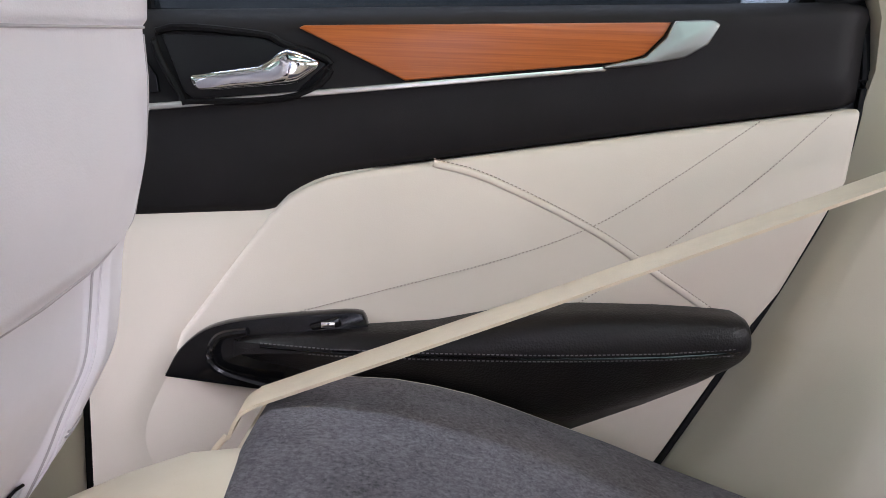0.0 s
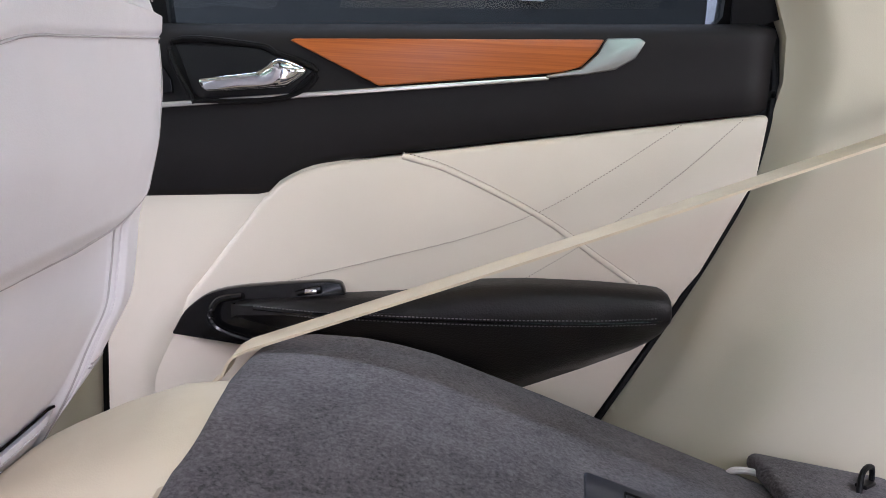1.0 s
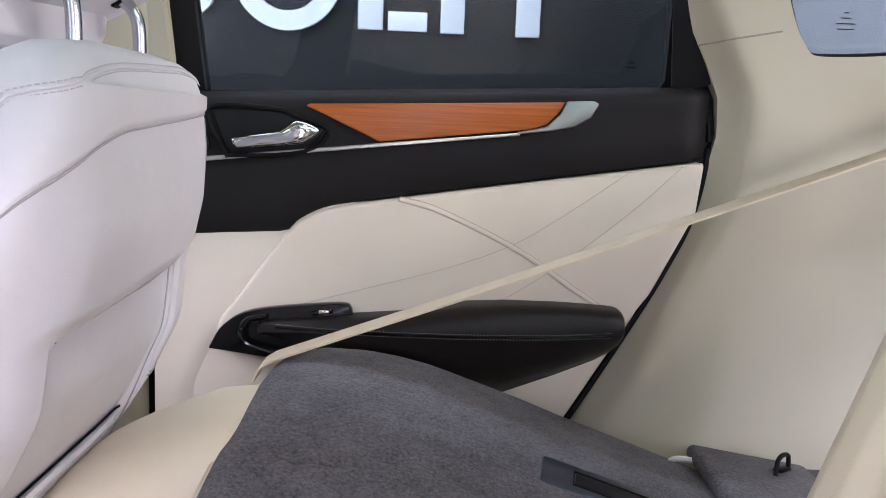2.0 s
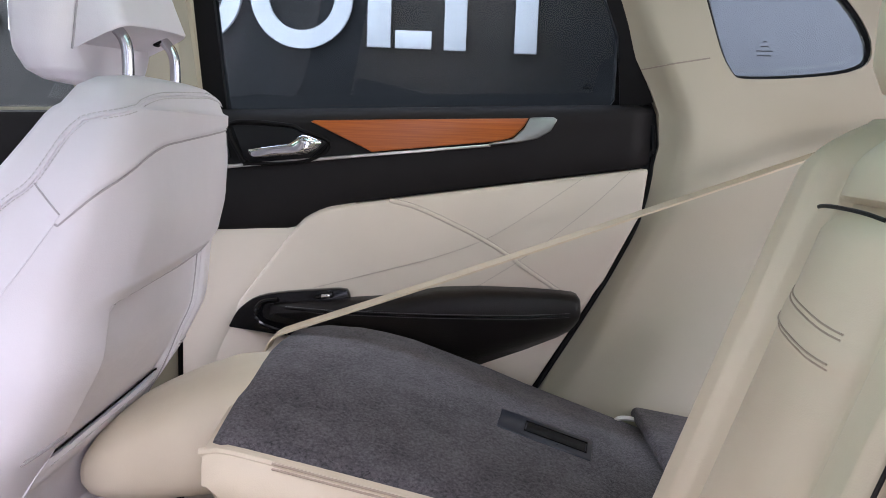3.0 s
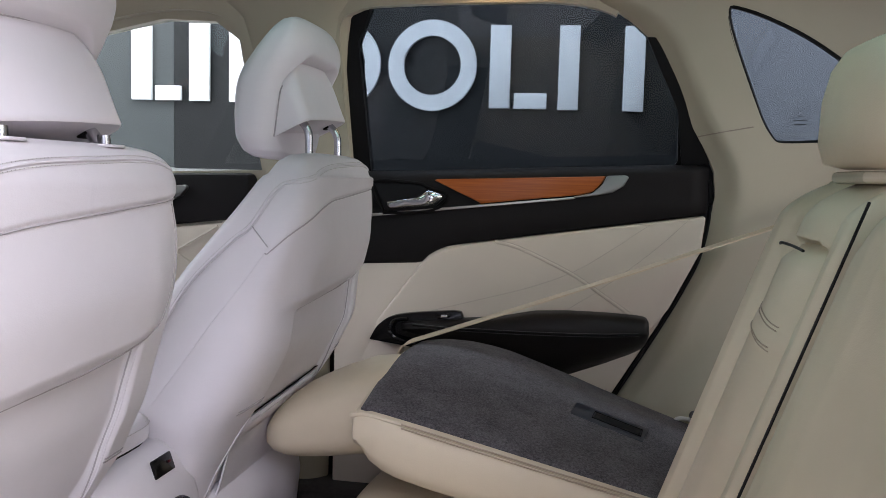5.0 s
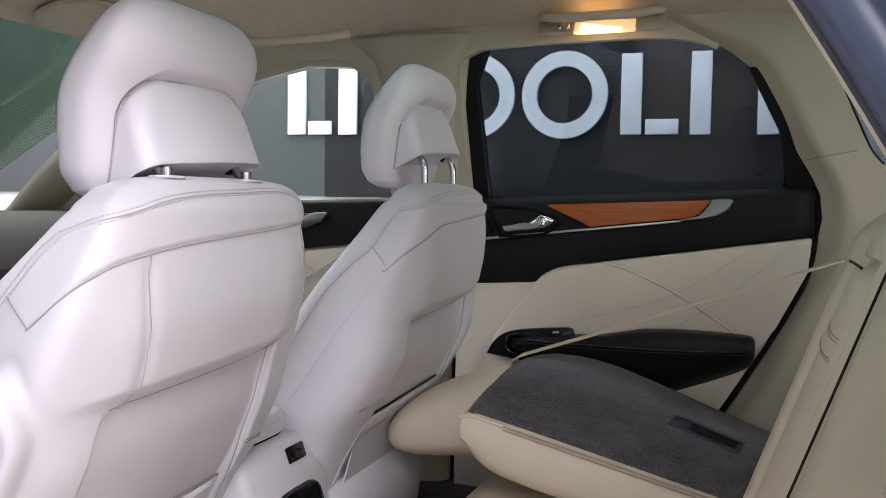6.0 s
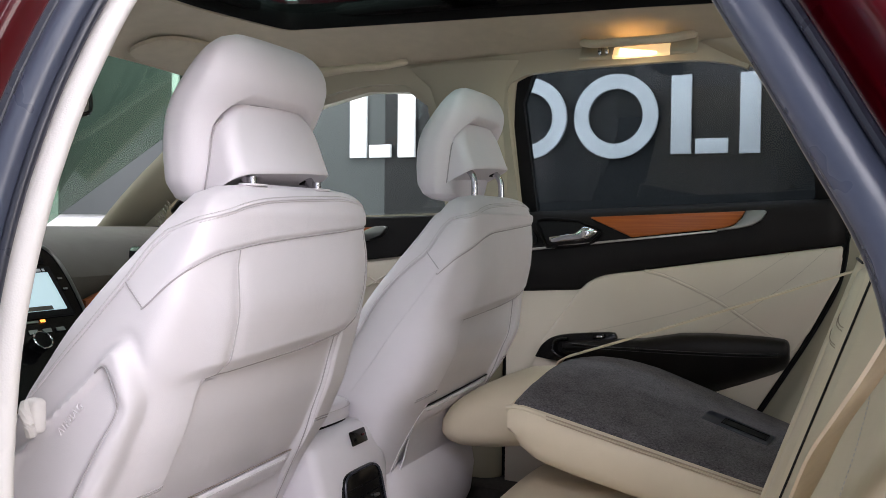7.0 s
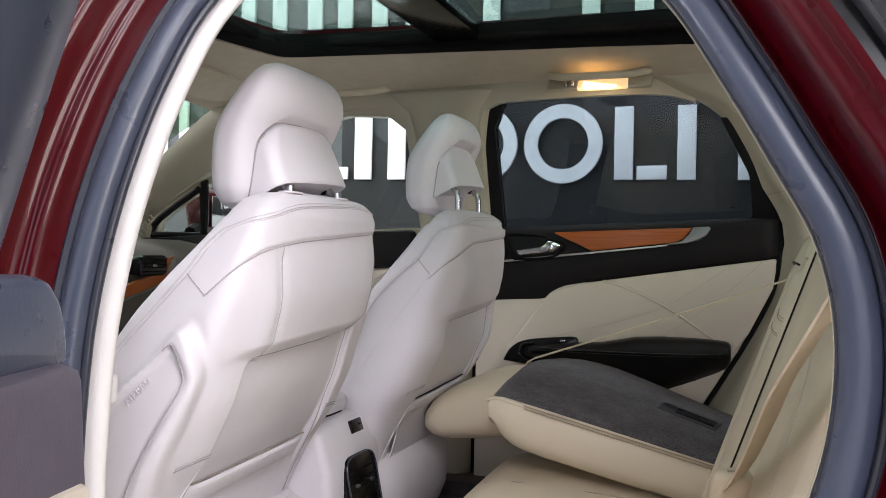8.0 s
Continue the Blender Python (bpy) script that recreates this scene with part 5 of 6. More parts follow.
part("white_clip", tube(spline([(0.350, 0.66, 0.626), (0.362, 0.662, 0.637), (0.385, 0.658, 0.637), (0.405, 0.650, 0.630)], 6), 0.004, 8), PILLAR, fold, "white plastic trim clip")
flap = part("carpet_flap", box((0.16, 0.26, 0.02), (0.462, 0.56, 0.628), 0.0095, (0, 9, 0), None, 4), CARPET, fold, "grey carpet flap")
ring_ = thing("tie_down_ring", (0.49, 0.637, 0.638), "small black metal tie-down ring", "ring")
part("loop", tube(spline([(0.476, 0.622, 0.636), (0.480, 0.628, 0.653), (0.490, 0.638, 0.657), (0.501, 0.648, 0.652), (0.503, 0.650, 0.634)], 5), 0.003, 8), RUBBER, ring_)
part("foot", box((0.03, 0.012, 0.004), (0.490, 0.637, 0.639), 0.001, (0, 8, 45)), RUBBER, ring_)

# ---- rear bench: cushion and the upright part ----
bench = thing("rear_bench_cushion", (0.1, YC, 0.36), "cream leather rear bench cushion", "car seat")
bl = []
for x, zt in ((-0.20, 0.49), (-0.195, 0.515), (-0.175, 0.535), (-0.13, 0.548), (0.0, 0.548), (0.2, 0.535), (0.36, 0.52)):
    bl.append([(x, YC + 0.66 * t, zt - 0.05 * abs(t) ** 6 - 0.012 * (1 - abs(math.sin(3.0 * t))) ) for t in [-1 + 2 * i / 30 for i in range(31)]] + [(x + 0.02, YC + 0.66, 0.38), (x + 0.02, YC - 0.66, 0.38)])
part("cushion", loft(bl), CREAM, bench, "", 60)
for y in (-0.10, 0.28):
    part("seam", tube([(x, y, z + 0.002) for x, z in ((-0.19, 0.505), (-0.16, 0.532), (-0.1, 0.541), (0.1, 0.536), (0.3, 0.52))], 0.003, 6), CSEAM, bench)

up = thing("rear_seat_back", (0.4, 0.0, 0.5), "upright cream leather rear seat back with a centre armrest", "car seat")


def back_x(z):
    return 0.294 + 0.345 * (z - 0.60)


STRAPSLOPE = 0.13


def back_relief(y, z):
    """How far the rear seat's face stands forward of its plane."""
    f = lerp_table([(-0.56, -0.070), (-0.53, -0.046), (-0.47, -0.036), (-0.36, -0.034), (-0.27, -0.027), (-0.22, -0.018), (-0.185, -0.008), (-0.16, 0.000), (-0.12, 0.004), (-0.090, 0.002), (-0.072, -0.001), (-0.0665, -0.010), (-0.0645, -0.010), (-0.058, 0.003), (-0.045, 0.010), (-0.020, 0.004), (0.004, 0.000), (0.018, -0.012), (0.026, -0.010), (0.182, -0.010), (0.189, -0.013), (0.198, 0.000), (0.216, 0.011), (0.242, 0.013), (0.262, 0.005), (0.272, -0.010), (0.277, -0.030)], y)
    in_arm = smooth01((y - 0.024) / 0.006) * smooth01((0.188 - y) / 0.006)
    t = (y - 0.106) / 0.082
    top = 1.006 - 0.010 * abs(t) ** 3
    crown = 0.026 * max(0.0, 1 - abs(t) ** 3.0)
    zs_ = z + STRAPSLOPE * (0.176 - y)
    strap = smooth01((zs_ - 0.905) / 0.004) * smooth01((0.928 - zs_) / 0.004)
    f += in_arm * (crown * smooth01((top - z) / 0.020) ** 0.5 - 0.004 + 0.0022 * strap)
    f += in_arm * 0.020 * smooth01((z - top - 0.002) / 0.008) * max(0.0, 1 - abs(t) ** 3.0)
    roll = max(0.0, (z - 1.030) / 0.050)
    return f - 0.045 * min(1.0, roll) ** 2.2


def back_panel(name, y0, y1, top, label=""):
    ys = [y0 + (y1 - y0) * i / 130 for i in range(131)]
    zs = [0.52 + (top - 0.52) * j / 150 for j in range(151)]
    loops = []
    for z in zs:
        loop = []
        for y in ys:
            e = min(y - y0, y1 - y)
            round_top = 0.035 * (1 - smooth01(e / 0.045)) * smooth01((z - top + 0.085) / 0.085)
            loop.append((back_x(z) - back_relief(y, z), y, z - round_top))
        loop.append((back_x(z) + 0.13, y1 - 0.004, z))
        loop.append((back_x(z) + 0.13, y0 + 0.004, z))
        loops.append(loop)
    return part(name, loft(loops), CREAM, up, label, 60)


def on_back(y, z, lift=0.0004):
    return (back_x(z) - back_relief(y, z) - lift, y, z)


back_panel("centre_panel", -0.0635, 0.2775, 1.082, "cream leather centre section with a folding armrest")
back_panel("outer_panel", -0.56, -0.0675, 1.082, "cream leather outer section")
part("gap", tube([(back_x(z) - 0.0030, -0.0655, z) for z in [0.56 + 0.50 * i / 24 for i in range(25)]], 0.0016, 6), BLACKLEATHER, up)
# dark tube laid where the shadow curves between armrest and bolster
part("armrest_gap_shade", tube([(back_x(1.0) - 0.004 - 0.013 * (1 - abs((y - 0.106) / 0.082) ** 3), y, 1.0065 - 0.010 * abs((y - 0.106) / 0.082) ** 3) for y in [0.048 + 0.112 * i / 20 for i in range(21)]], 0.0018, 8), BLACKLEATHER, up, "dark tube for the shadow over the armrest")
for zc in (0.928, 0.905):
    for dz in (0.0, 0.0045 if zc > 0.9 else -0.0045):
        part("strap_seam", tube([on_back(y, zc + dz - STRAPSLOPE * (0.176 - y)) for y in [0.050 + 0.138 * i / 24 for i in range(25)]], 0.0009, 6), CSEAM, up)
part("seam", dashes([on_back(lerp_table([(0.60, -0.38), (0.834, -0.30), (0.887, -0.26), (0.933, -0.23), (0.98, -0.21)], z), z) for z in [0.6 + 0.36 * i / 30 for i in range(31)]], 0.0034, 0.0022, 0.0005), STITCHDARK, up)
part("back_carpet", prism([(0.45, 0.52), (0.60, 1.04), (0.62, 1.03), (0.48, 0.52)], -0.53, 0.275), CARPET, up)
for hy, hz in ((0.0945, 1.095), (-0.32, 1.07)):
    part("headrest", loft([[(0.505 + dx + d * math.copysign(abs(math.cos(a)) ** 0.75, math.cos(a)), hy + w * math.copysign(abs(math.sin(a)) ** 0.75, math.sin(a)), hz + z) for a in [2 * math.pi * i / 40 for i in range(40)]] for z, w, d, dx in ((0.0, 0.06, 0.02, -0.01), (0.006, 0.09, 0.04, -0.01), (0.03, 0.108, 0.05, -0.006), (0.08, 0.112, 0.054, 0.0), (0.115, 0.106, 0.05, 0.004), (0.135, 0.09, 0.038, 0.004), (0.143, 0.06, 0.02, 0.002))]), CREAM, up, "cream leather headrest", 70)
    part("headrest_base", box((0.05, 0.12, 0.014), (0.495, hy, hz - 0.010), 0.006), BEIGE, up)

# ---- seat belts ----
def ribbon(pts, wide, thick=0.0014):
    """A strap along points; wide: half its width, as a vector or one for each point."""
    bm = bmesh.new()
    rows = []
    for i, p in enumerate(pts):
        p = Vector(p)
        w = Vector(wide(i / (len(pts) - 1)))
        d = (Vector(pts[min(i + 1, len(pts) - 1)]) - Vector(pts[max(i - 1, 0)])).normalized()
        nrm = d.cross(w).normalized() * thick
        rows.append([bm.verts.new(p + w + nrm), bm.verts.new(p - w + nrm), bm.verts.new(p - w - nrm), bm.verts.new(p + w - nrm)])
    for a, b in zip(rows, rows[1:]):
        for k in range(4):
            bm.faces.new((a[k], a[(k + 1) % 4], b[(k + 1) % 4], b[k]))
    bm.faces.new(rows[0])
    bm.faces.new(list(reversed(rows[-1])))
    return bm


belt = thing("seat_belt", (-0.15, 0.70, 0.70), "beige seat belt stretched across the folded seat and far door", "seat belt")
BELT_PTS = [(-0.172, 0.648, 0.728), (-0.165, 0.655, 0.744), (-0.152, 0.660, 0.752), (-0.13, 0.663, 0.760), (0.1, 0.680, 0.842), (0.4, 0.703, 0.953), (0.60, 0.718, 1.027), (0.75, 0.729, 1.082)]
pts = spline(BELT_PTS, 8)
part("webbing", ribbon(pts, lambda f: Vector((0, 0.023, 0.0)).lerp(Vector((0.0, 0.0225, 0.0004)), smooth01(f * 1.6))), BELT, belt)

part("anchor_loop", tube(spline([(-0.176, 0.640, 0.725), (-0.186, 0.632, 0.712), (-0.188, 0.625, 0.695), (-0.180, 0.630, 0.682), (-0.174, 0.638, 0.694)], 6), 0.004, 8, flat=0.5), BELT, belt, "stitched beige fabric loop")

# ---- near side: the open doorway ----
LOOP = [(-0.346, 0.42), (-0.344, 0.60), (-0.341, 0.78), (-0.331, 0.90), (-0.315, 1.01), (-0.299, 1.10), (-0.277, 1.20), (-0.243, 1.30), (-0.17, 1.37), (-0.05, 1.396), (0.08, 1.388), (0.19, 1.340), (0.265, 1.259), (0.315, 1.178), (0.361, 1.095), (0.399, 1.020), (0.413, 0.940), (0.404, 0.845), (0.37, 0.755), (0.29, 0.640), (0.20, 0.53), (0.13, 0.45)]


def band(front, rear, loop=LOOP, per=6):
    """A strip swept along the doorway; profiles of (offset away from the opening, outwards) at its front and rear side."""
    pts = spline([(x, z, 0) for x, z in loop], per)
    bm = bmesh.new()
    rows = []
    for i, p in enumerate(pts):
        d = (pts[min(i + 1, len(pts) - 1)] - pts[max(i - 1, 0)]).normalized()
        nx, nz = -d.y, d.x
        f = smooth01((p.x + 0.22) / 0.25)
        row = []
        for (o0, t0), (o1, t1) in zip(front, rear):
            o, out = o0 + (o1 - o0) * f, t0 + (t1 - t0) * f
            row.append(bm.verts.new((p.x + nx * o, near(side_soft(p.y + nz * o)) + 0.03 - out, p.y + nz * o)))
        rows.append(row)
    for a, b in zip(rows, rows[1:]):
        for k in range(len(front) - 1):
            bm.faces.new((a[k], b[k], b[k + 1], a[k + 1]))
    return bm


def circle_profile(o, out, r, n=10, flat=1.0):
    return [(o + r * math.cos(2 * math.pi * k / n), out + flat * r * math.sin(2 * math.pi * k / n)) for k in range(n)] + [(o + r, out)]


TRIMFRONT = [(0.16, -0.02), (0.06, -0.012), (0.010, -0.006), (0.001, -0.001), (0.0, 0.005), (0.003, 0.011), (0.013, 0.0145), (0.022, 0.016)]
TRIMREAR = [(0.10, -0.02), (0.05, -0.012), (0.006, -0.006), (0.001, -0.003), (0.0, 0.0), (0.0005, 0.002), (0.0015, 0.004), (0.003, 0.005)]
part("doorway_trim", band(TRIMFRONT, TRIMREAR, LOOP[:11]), PILLAR, car, "trim round the open doorway, coloured paler as lit", 60)
# rear length of the same trim, its weaker light given by darker beige
part("doorway_trim", band(TRIMFRONT, TRIMREAR, LOOP[10:]), BEIGE, car, "same trim along the doorway's rear edge, coloured darker as shaded", 60)
part("doorway_seal", band(circle_profile(0.036, 0.034, 0.0165, 12), circle_profile(0.0195, 0.022, 0.0175, 12)), STRIP, car, "blue-grey rubber door seal", 60)
part("seal_lip", band(circle_profile(0.019, 0.024, 0.006, 10), circle_profile(0.0075, 0.014, 0.0075, 10)), FRAMEGREY, car, "dark grey rubber lip of the door seal", 60)
part("trim_joint", tube([(-0.366 + 0.030 * k / 6, near(side_soft(1.035)) + 0.0128 + 0.0060 * (k / 6) ** 2, 1.034 + 0.004 * k / 6) for k in range(7)], 0.0011, 5), BROWNTHREAD, car)
part("jamb_seal", band(circle_profile(0.052, 0.044, 0.008, 8), circle_profile(0.038, 0.034, 0.004, 8)), FRAMEGREY, car)


def pressed(pts):
    """A pressed metal profile rounded through its folds."""
    return [(p[0], p[1]) for p in spline([(o, t, 0) for o, t in pts], 4)]


part("door_jamb", band(pressed([(0.048, 0.040), (0.055, 0.048), (0.059, 0.060), (0.062, 0.074), (0.068, 0.081), (0.076, 0.083), (0.082, 0.092), (0.085, 0.112), (0.090, 0.123), (0.102, 0.127), (0.122, 0.134)]),
                       pressed([(0.035, 0.038), (0.037, 0.028), (0.044, 0.024), (0.052, 0.032), (0.057, 0.056), (0.060, 0.080), (0.065, 0.092), (0.073, 0.096), (0.079, 0.100), (0.085, 0.108), (0.092, 0.112)])), RED, car, "deep red painted door jamb", 60)
REARLOOP = [p for p in LOOP if p[0] > 0.05 and p[1] > 0.7]
part("body_side", band([(0.090, 0.111), (0.12, 0.130), (0.20, 0.135), (0.30, 0.13)], [(0.090, 0.111), (0.11, 0.126), (0.20, 0.135), (0.30, 0.13)], [p for p in REARLOOP if p[1] < 1.06]), RED, car, "deep red body side", 60)
part("near_quarter_glass", band([(0.090, 0.106), (0.16, 0.110), (0.24, 0.108), (0.30, 0.10)], [(0.090, 0.106), (0.16, 0.110), (0.24, 0.108), (0.30, 0.10)], [p for p in REARLOOP if 1.0 < p[1] < 1.3]), DARKGLASS, car, "dark privacy glass of the near quarter window", 60)
part("window_moulding", band(circle_profile(0.130, 0.134, 0.008, 8), circle_profile(0.110, 0.114, 0.006, 8), [p for p in LOOP if p[0] > -0.05 and p[1] > 0.9]), DARKGLASS, car, "dark window moulding", 60)
# mirrored pillar in the paler copy, as lit from the doorway
part("pillar_trim", b_pillar(True), PILLAR, car, "plastic pillar trim on the near side, coloured paler as lit")

# near rear door, swung open about its hinges at the pillar
nd = thing("open_rear_door", (-0.38, -0.84, 0.40), "open rear door seen along its charcoal inner trim", "car door")
DOORTURN = Matrix.Translation((-0.215, -0.835, 0)) @ Matrix.Rotation(radians(-72), 4, "Z")


def swung(bm):
    bmesh.ops.transform(bm, matrix=DOORTURN, verts=bm.verts)
    return bm


# in the door's own frame x runs along the door from the hinge edge, y is its thickness
part("door_shell", swung(box((0.95, 0.05, 0.75), (0.49, -0.12, 0.72), 0.02)), RED, nd, "deep red outer skin")
part("inner_panel", swung(prism([(0.0, 0.35), (-0.01, 0.80), (0.004, 0.914), (0.95, 0.93), (0.95, 0.35)], -0.10, 0.045, 0.015)), DOORGREY, nd, "charcoal inner trim")
part("ivory_panel", swung(prism([(0.0, 0.36), (0.005, 0.815), (0.9, 0.87), (0.9, 0.36)], -0.05, 0.052, 0.008)), PANEL, nd, "ivory leather lower panel")
part("sill_cap", swung(prism([(p[0], p[1]) for p in spline([(0.0, 0.912, 0), (0.006, 0.945, 0), (0.022, 0.972, 0), (0.06, 0.988, 0), (0.2, 0.992, 0), (0.95, 1.05, 0)], 4)] + [(0.95, 0.92)], -0.07, 0.028, 0.012)), STRIP, nd, "blue-grey glossy sill cap")
part("window_frame", swung(sheet(lambda u, v: (-0.012 + 0.16 * u + 0.10 * max(0.0, v - 0.75), -0.055 + 0.30 * (0.55 * v) + 0.020 * math.sin(math.pi * u), 0.96 + 0.55 * v), 16, 20, (0, -0.03, 0))), DOORFRAME, nd, "blue-grey window frame", 60)
part("frame_seal", swung(tube(spline([(-0.012, -0.06, 0.97), (-0.012, 0.015, 1.22), (0.0, 0.06, 1.36)], 6), 0.006, 8)), RUBBER, nd)

part("window_glass", swung(sheet(lambda u, v: (0.13 + 0.75 * u, -0.06 + 0.12 * v, 0.98 + 0.46 * v), 2, 6, (0, -0.004, 0))), TINT, nd, "dark privacy glass")
part("outer_frame", swung(tube(spline([(0.02, -0.11, 0.95), (0.02, -0.10, 1.02), (0.02, -0.05, 1.22), (0.03, 0.0, 1.38), (0.10, 0.02, 1.47), (0.5, 0.0, 1.50)], 6), 0.03, 10, flat=0.6)), GLOSSBLACK, nd, "gloss black outer window frame", 60)

# belt on the near outer seat with its anchor
nb = thing("seat_belt", (0.40, -0.50, 0.52), "beige seat belt hanging over the upright seat back", "seat belt")
part("webbing", ribbon(spline([(0.440, -0.565, 1.02), (0.414, -0.56, 0.967), (0.399, -0.52, 0.931), (0.379, -0.44, 0.876), (0.364, -0.36, 0.817), (0.346, -0.28, 0.756), (0.331, -0.215, 0.715)], 6), lambda f: (0.013, 0.011, 0.011)), BELT, nb)
bk = part("buckle", loft([[(0.332 + dx + d * math.cos(a), -0.205 + w * math.copysign(abs(math.sin(a)) ** 0.8, math.sin(a)), 0.712 + z) for a in [2 * math.pi * i / 28 for i in range(28)]] for z, w, d, dx in ((-0.034, 0.012, 0.012, -0.012), (-0.030, 0.020, 0.020, -0.010), (-0.010, 0.026, 0.028, -0.004), (0.006, 0.028, 0.030, 0.0), (0.015, 0.024, 0.025, 0.002), (0.019, 0.012, 0.013, 0.002))]), BELT, nb, "rounded beige plastic buckle", 60)
part("slot", box((0.022, 0.004, 0.002), (0.334, -0.214, 0.7315), 0.0006, (0, 0, 20)), BROWNTHREAD, bk)
dg = thing("belt_guide", (-0.42, -0.51, 0.80), "pale plastic belt guide at the pillar", "belt guide")
part("guide", box((0.024, 0.018, 0.040), (-0.428, -0.515, 0.828), 0.007, (0, 0, 0), None, 3), PILLAR, dg)
part("hook", tube(spline([(-0.434, -0.522, 0.842), (-0.427, -0.529, 0.835), (-0.420, -0.529, 0.822), (-0.425, -0.522, 0.808)], 5), 0.006, 8), PILLAR, dg)

# ---- roof fittings ----
def grab_handle(name, x0, x1, y, z, lamp, label):
    g = thing(name, ((x0 + x1) / 2, y, z), label, "grab handle")
    part("grip", tube(spline([(x0, y + 0.03, z + 0.012), (x0 + 0.012, y + 0.002, z + 0.004), (x0 + 0.05, y - 0.012, z - 0.002), (x1 - 0.05, y - 0.012, z - 0.002), (x1 - 0.012, y + 0.002, z + 0.004), (x1, y + 0.03, z + 0.012)], 6), 0.011, 10, flat=0.8), CLOTH, g)
    if lamp:
        part("backplate", box((x1 - x0 + 0.02, 0.012, 0.05), ((x0 + x1) / 2, y + 0.034, z - 0.008), 0.005, (-38, 0, 0)), BEIGE, g)
        part("lamp_lens", box((0.122, 0.010, 0.032), ((x0 + x1) / 2 + 0.010, y + 0.024, z - 0.017), 0.004, (-38, 0, 0)), LAMPGLOW, g, "lit warm lamp lens")
        for dx in (-0.075, -0.06):
            part("coat_hook", box((0.008, 0.012, 0.016), ((x0 + x1) / 2 + dx, y + 0.008, z - 0.014), 0.003), CHROME, g)
    return g


grab_handle("grab_handle", -0.115, 0.115, 0.60, 1.438, True, "beige grab handle with a lit warm courtesy lamp")
grab_handle("grab_handle", -0.80, -0.55, 0.585, 1.425, False, "beige grab handle over the front door")
lampq = bpy.data.lights.new("courtesy_lamp", "AREA")
lampq.size, lampq.energy, lampq.color = 0.08, 0.22, WARM
new("courtesy_lamp", lampq).matrix_world = look((0.005, 0.60, 1.405), (0.0, 0.70, 1.30))

for y, name in ((0.40, "sun_visor"), (-0.22, "sun_visor")):
    v = thing(name, (-1.0, y, 1.40), "beige folded sun visor", "sun visor")
    leaf = loft([oval(0, 0, z, w, d, 3.0, 40) for z, w, d in ((-0.008, 0.175, 0.070), (-0.004, 0.19, 0.082), (0.004, 0.19, 0.082), (0.008, 0.175, 0.070))])
    bmesh.ops.transform(leaf, matrix=pose(-0.985, y, 1.435, 0, -13, 0), verts=leaf.verts)
    part("visor", leaf, CLOTH, v)
mir = thing("rear_view_mirror", (-1.05, YC, 1.28), "black framed rear-view mirror at the windscreen", "mirror")
glass_line = [(p[1], p[0]) for p in oval(1.302, 0.030, 0, 0.120, 0.030, 4.5, 48)]
part("housing", prism([(p[1], p[0]) for p in oval(1.302, 0.030, 0, 0.124, 0.034, 4.5, 48)], -1.10, -1.072, 0.006, axis="x"), GLOSSBLACK, mir)
part("frame", tube([(-1.071, y, z) for y, z in glass_line], 0.0055, 8, closed=True, up=(1, 0, 0)), GLOSSBLACK, mir, "black rounded mirror frame")
part("mirror_glass", prism([(p[1], p[0]) for p in oval(1.302, 0.030, 0, 0.117, 0.027, 4.5, 48)], -1.0715, -1.069, axis="x"), CHROME, mir)
part("stalk", tube([(-1.10, YC, 1.30), (-1.14, YC, 1.36)], 0.01, 8), GLOSSBLACK, mir)

# ---- front of the cabin ----
dash = thing("dashboard", (-1.3, YC, 0.6), "dark dashboard with wood strip, vents and a lit screen", "dashboard")
part("top", loft([[(-1.95 + 0.90 * t, y, z) for t, z in ((0, 0.99), (0.3, 1.03), (0.7, 1.035), (0.92, 1.0), (1.0, 0.93), (0.97, 0.70), (0.9, 0.55), (0.0, 0.55))] for y in [YC - 0.68 + 1.36 * i / 12 for i in range(13)]]), DASH, dash, "", 50)
part("wood_strip", ribbon(spline([(-1.035, 0.10, 0.868), (-1.037, 0.21, 0.904), (-1.039, 0.30, 0.926), (-1.042, 0.360, 0.948), (-1.045, 0.382, 0.985)], 8), lambda f: Vector((0.002, -0.003, 0.014)).lerp(Vector((0.002, 0.012, 0.004)), smooth01((f - 0.75) / 0.25)), 0.005), WOOD, dash, "orange-brown wood strip")
part("bright_line", tube(spline([(-1.030, 0.10, 0.850), (-1.032, 0.21, 0.886), (-1.034, 0.30, 0.909), (-1.036, 0.395, 0.945), (-1.040, 0.402, 0.985)], 8), 0.0026, 6), SATIN, dash)
vt = part("vent", prism([(p[1], p[0]) for p in oval(0.966, 0.306, 0, 0.050, 0.026, 5, 32)], -1.07, -1.030, 0.004, axis="x"), GLOSSBLACK, dash, "black side air vent")
for k in range(4):
    part("slat", box((0.008, 0.088, 0.0028), (-1.029, 0.306, 0.950 + 0.011 * k), 0.001), BLACK, vt)
part("vent_knob", box((0.010, 0.014, 0.007), (-1.026, 0.300, 0.966), 0.002), CHROME, vt)


def stack_at(y, z, lift=0.0):
    """The centre stack leans back towards its top."""
    return (-1.04 + 0.8 * (0.93 - z) + 0.78 * lift, y, z + 0.62 * lift)


def stack_edge(z):
    return lerp_table([(0.70, -0.02), (0.80, 0.030), (0.862, 0.050), (0.92, 0.055), (0.950, 0.054), (0.975, 0.048), (0.990, 0.034), (1.002, 0.012), (1.008, -0.03)], z)


part("control_panel", sheet(lambda u, v: stack_at(-0.26 + (stack_edge(0.70 + 0.305 * v) + 0.26) * u, 0.70 + 0.305 * v, 0.006), 8, 30, (-0.04, 0, -0.02)), GLOSSBLACK, dash, "gloss black centre stack")
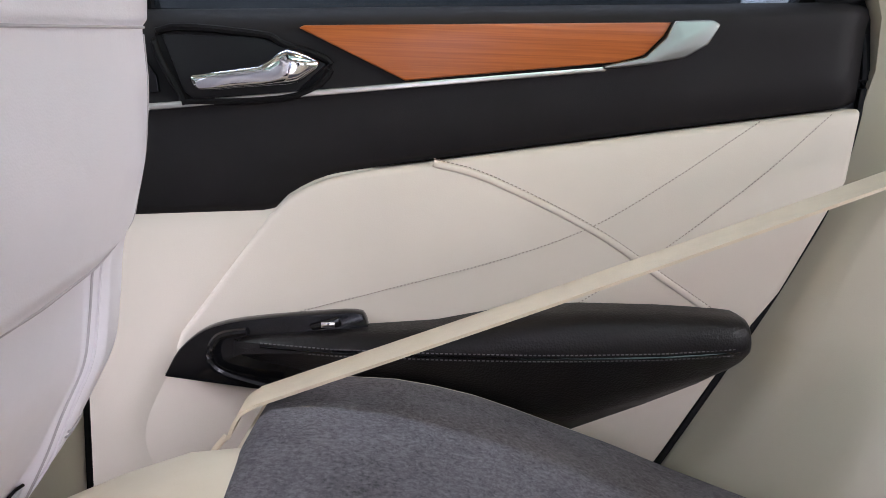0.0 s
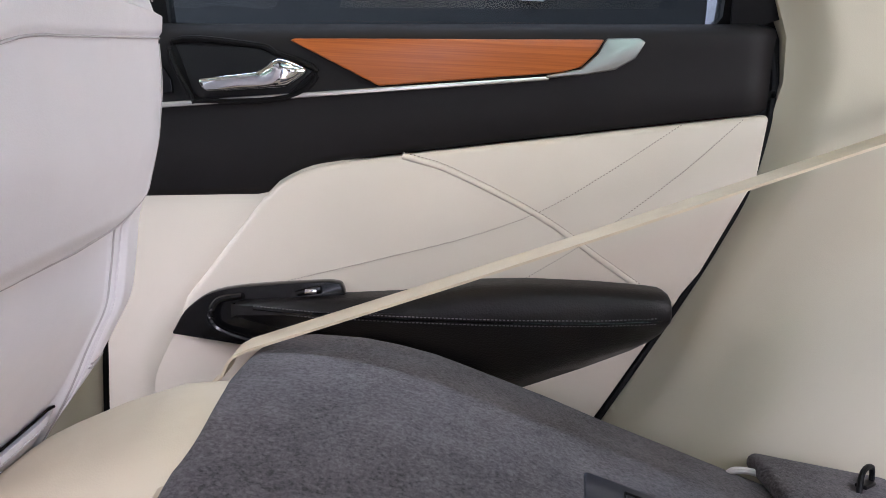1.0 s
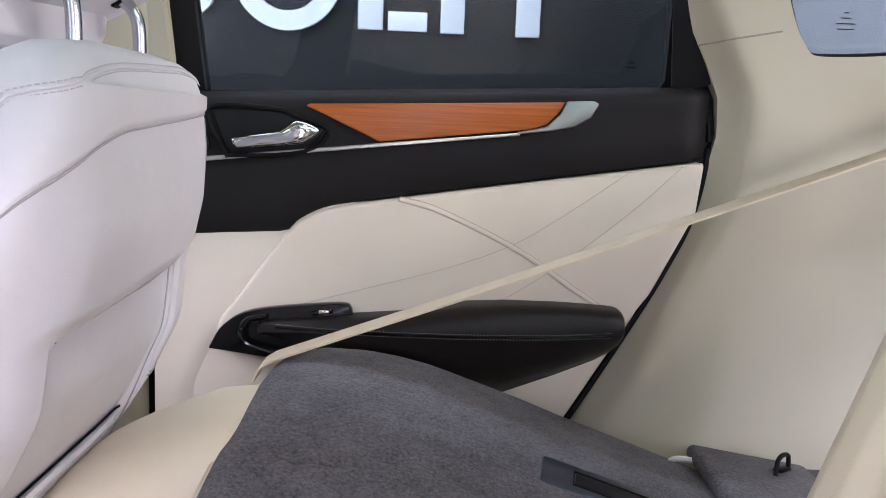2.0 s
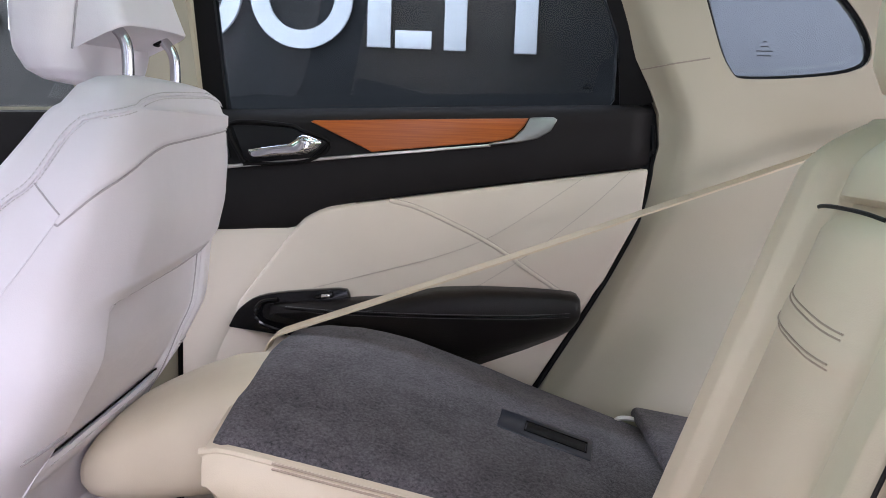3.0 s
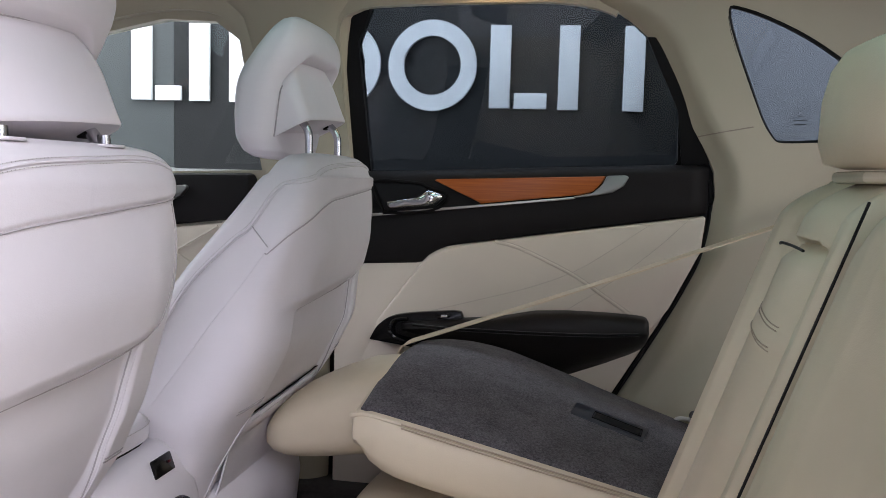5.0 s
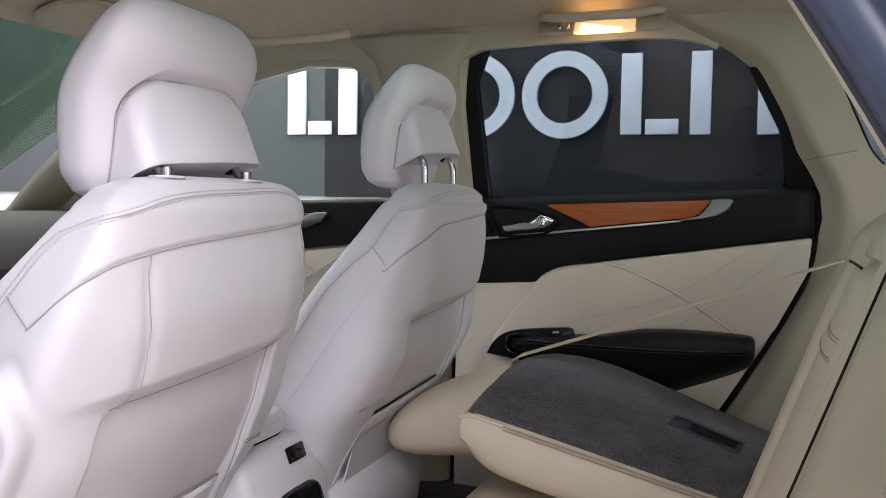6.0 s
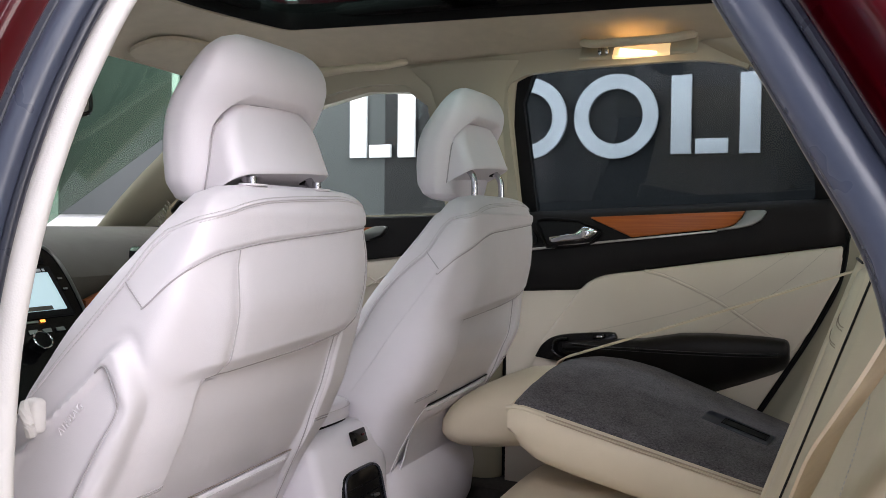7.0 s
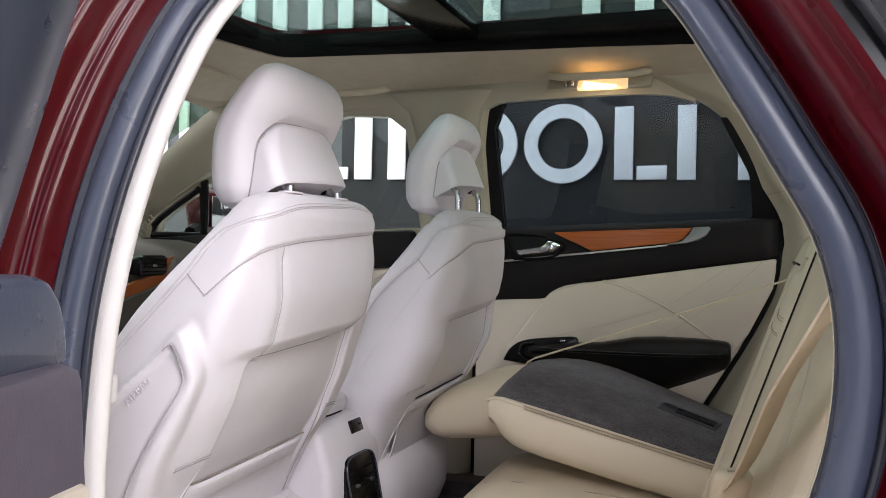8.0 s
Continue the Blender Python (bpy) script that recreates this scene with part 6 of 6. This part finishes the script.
part("stack_trim", tube(spline([stack_at(stack_edge(z) + 0.003, z, 0.008) for z in (0.72, 0.78, 0.84, 0.89, 0.93, 0.96, 0.98, 0.995, 1.004)], 4), 0.0032, 8), SATIN, dash, "thin satin trim round the centre stack")


def stack_plate(y0, y1, z0, z1, lift, thick):
    return sheet(lambda u, v: stack_at(y0 + (y1 - y0) * u, z0 + (z1 - z0) * v, lift), 1, 1, (-0.78 * thick, 0, -0.62 * thick))


part("screen_bezel", stack_plate(-0.19, 0.024, 0.858, 0.950, 0.009, 0.003), BLACK, dash)
part("screen", stack_plate(-0.175, 0.012, 0.869, 0.938, 0.011, 0.002), SCREEN, dash, "lit pale blue screen")
part("screen_bar", stack_plate(-0.175, -0.02, 0.869, 0.876, 0.012, 0.001), DASH, dash)
for y0, y1 in ((-0.012, 0.000), (0.003, 0.009)):
    part("screen_icon", stack_plate(y0, y1, 0.941, 0.946, 0.0095, 0.001), SIGN, dash)
part("upper_vent", stack_plate(-0.12, 0.018, 0.957, 0.990, 0.008, 0.003), RUBBER, dash)
for k in range(4):
    part("vent_slat", stack_plate(-0.12, 0.016, 0.961 + 0.008 * k, 0.9635 + 0.008 * k, 0.012, 0.003), BLACK, dash)
for z in (0.905, 0.925):
    part("side_mark", stack_plate(0.030, 0.040, z, z + 0.003, 0.009, 0.001), SATIN, dash)
kx, ky, kz = stack_at(-0.097, 0.810, 0.012)
part("knob", tube([(kx, ky, kz), (kx + 0.016, ky, kz + 0.013)], 0.017, 20), GLOSSBLACK, dash)
part("knob_ring", tube([(kx + 0.016 - 0.62 * 0.018 * math.sin(2 * math.pi * k / 24), ky + 0.018 * math.cos(2 * math.pi * k / 24), kz + 0.013 + 0.78 * 0.018 * math.sin(2 * math.pi * k / 24)) for k in range(24)], 0.0018, 6, closed=True), CHROME, dash)
for k in range(5):
    part("button", stack_plate(-0.155 + 0.030 * k, -0.137 + 0.030 * k, 0.832, 0.838, 0.010, 0.002), SATIN, dash)
part("slot_line", stack_plate(-0.17, -0.065, 0.850, 0.853, 0.010, 0.002), SATIN, dash)
part("indicator", stack_plate(-0.060, -0.050, 0.850, 0.854, 0.010, 0.002), AMBER, dash)


def a_pillar(mirror):
    def fn(u, v):
        x = -1.72 + 0.78 * v
        hi = Vector((x, lerp_table([(-1.72, 0.70), (-0.94, 0.60)], x), lerp_table([(-1.72, 0.985), (-1.631, 1.037), (-1.55, 1.105), (-1.439, 1.184), (-1.344, 1.245), (-1.223, 1.328), (-1.111, 1.405), (-0.94, 1.455)], x)))
        lo = Vector((x + 0.02, lerp_table([(-1.72, 0.80), (-0.94, 0.70)], x), lerp_table([(-1.72, 0.93), (-1.44, 1.100), (-1.33, 1.164), (-1.25, 1.204), (-1.16, 1.250), (-0.94, 1.365)], x + 0.02)))
        p = lo.lerp(hi, u)
        p.y -= 0.03 * math.sin(math.pi * u)
        return (p.x, near(p.y) if mirror else p.y, p.z)
    return sheet(fn, 10, 16, (0, -0.02 if mirror else 0.02, 0))


part("front_pillar_trim", a_pillar(False), BEIGE, car, "beige front pillar trim", 60)
part("front_pillar_trim", a_pillar(True), BEIGE, car, "beige front pillar trim", 60)
part("windscreen", sheet(lambda u, v: (-2.0 + 0.83 * v, YC + 0.66 * (2 * u - 1), 1.0 + 0.44 * v), 10, 6, (0, 0, 0.005)), SCREENGLASS, car, "clear windscreen").visible_shadow = False
for k in range(6):
    f = k / 5
    part("vent_slat", box((0.020, 0.004, 0.0035), (-1.432 + 0.060 * f, 0.7285 - 0.0175 * f, 1.047 + 0.055 * f), 0.001, (0, 48, 0)), BROWNTHREAD, car)
dm = thing("door_mirror", (-1.25, 0.98, 1.06), "deep red door mirror", "mirror")
part("housing", loft([oval(-1.345, 0.97, z, w, d, 3, 24) for z, w, d in ((1.06, 0.06, 0.03), (1.08, 0.09, 0.05), (1.14, 0.10, 0.055), (1.19, 0.09, 0.045), (1.205, 0.06, 0.025))]), RED, dm)
part("mirror_glass", box((0.003, 0.15, 0.10), (-1.2885, 0.97, 1.13), 0.001), CHROME, dm)
part("foot", tube([(-1.345, 0.90, 1.08), (-1.33, 0.84, 1.06)], 0.02, 8), BLACK, dm)
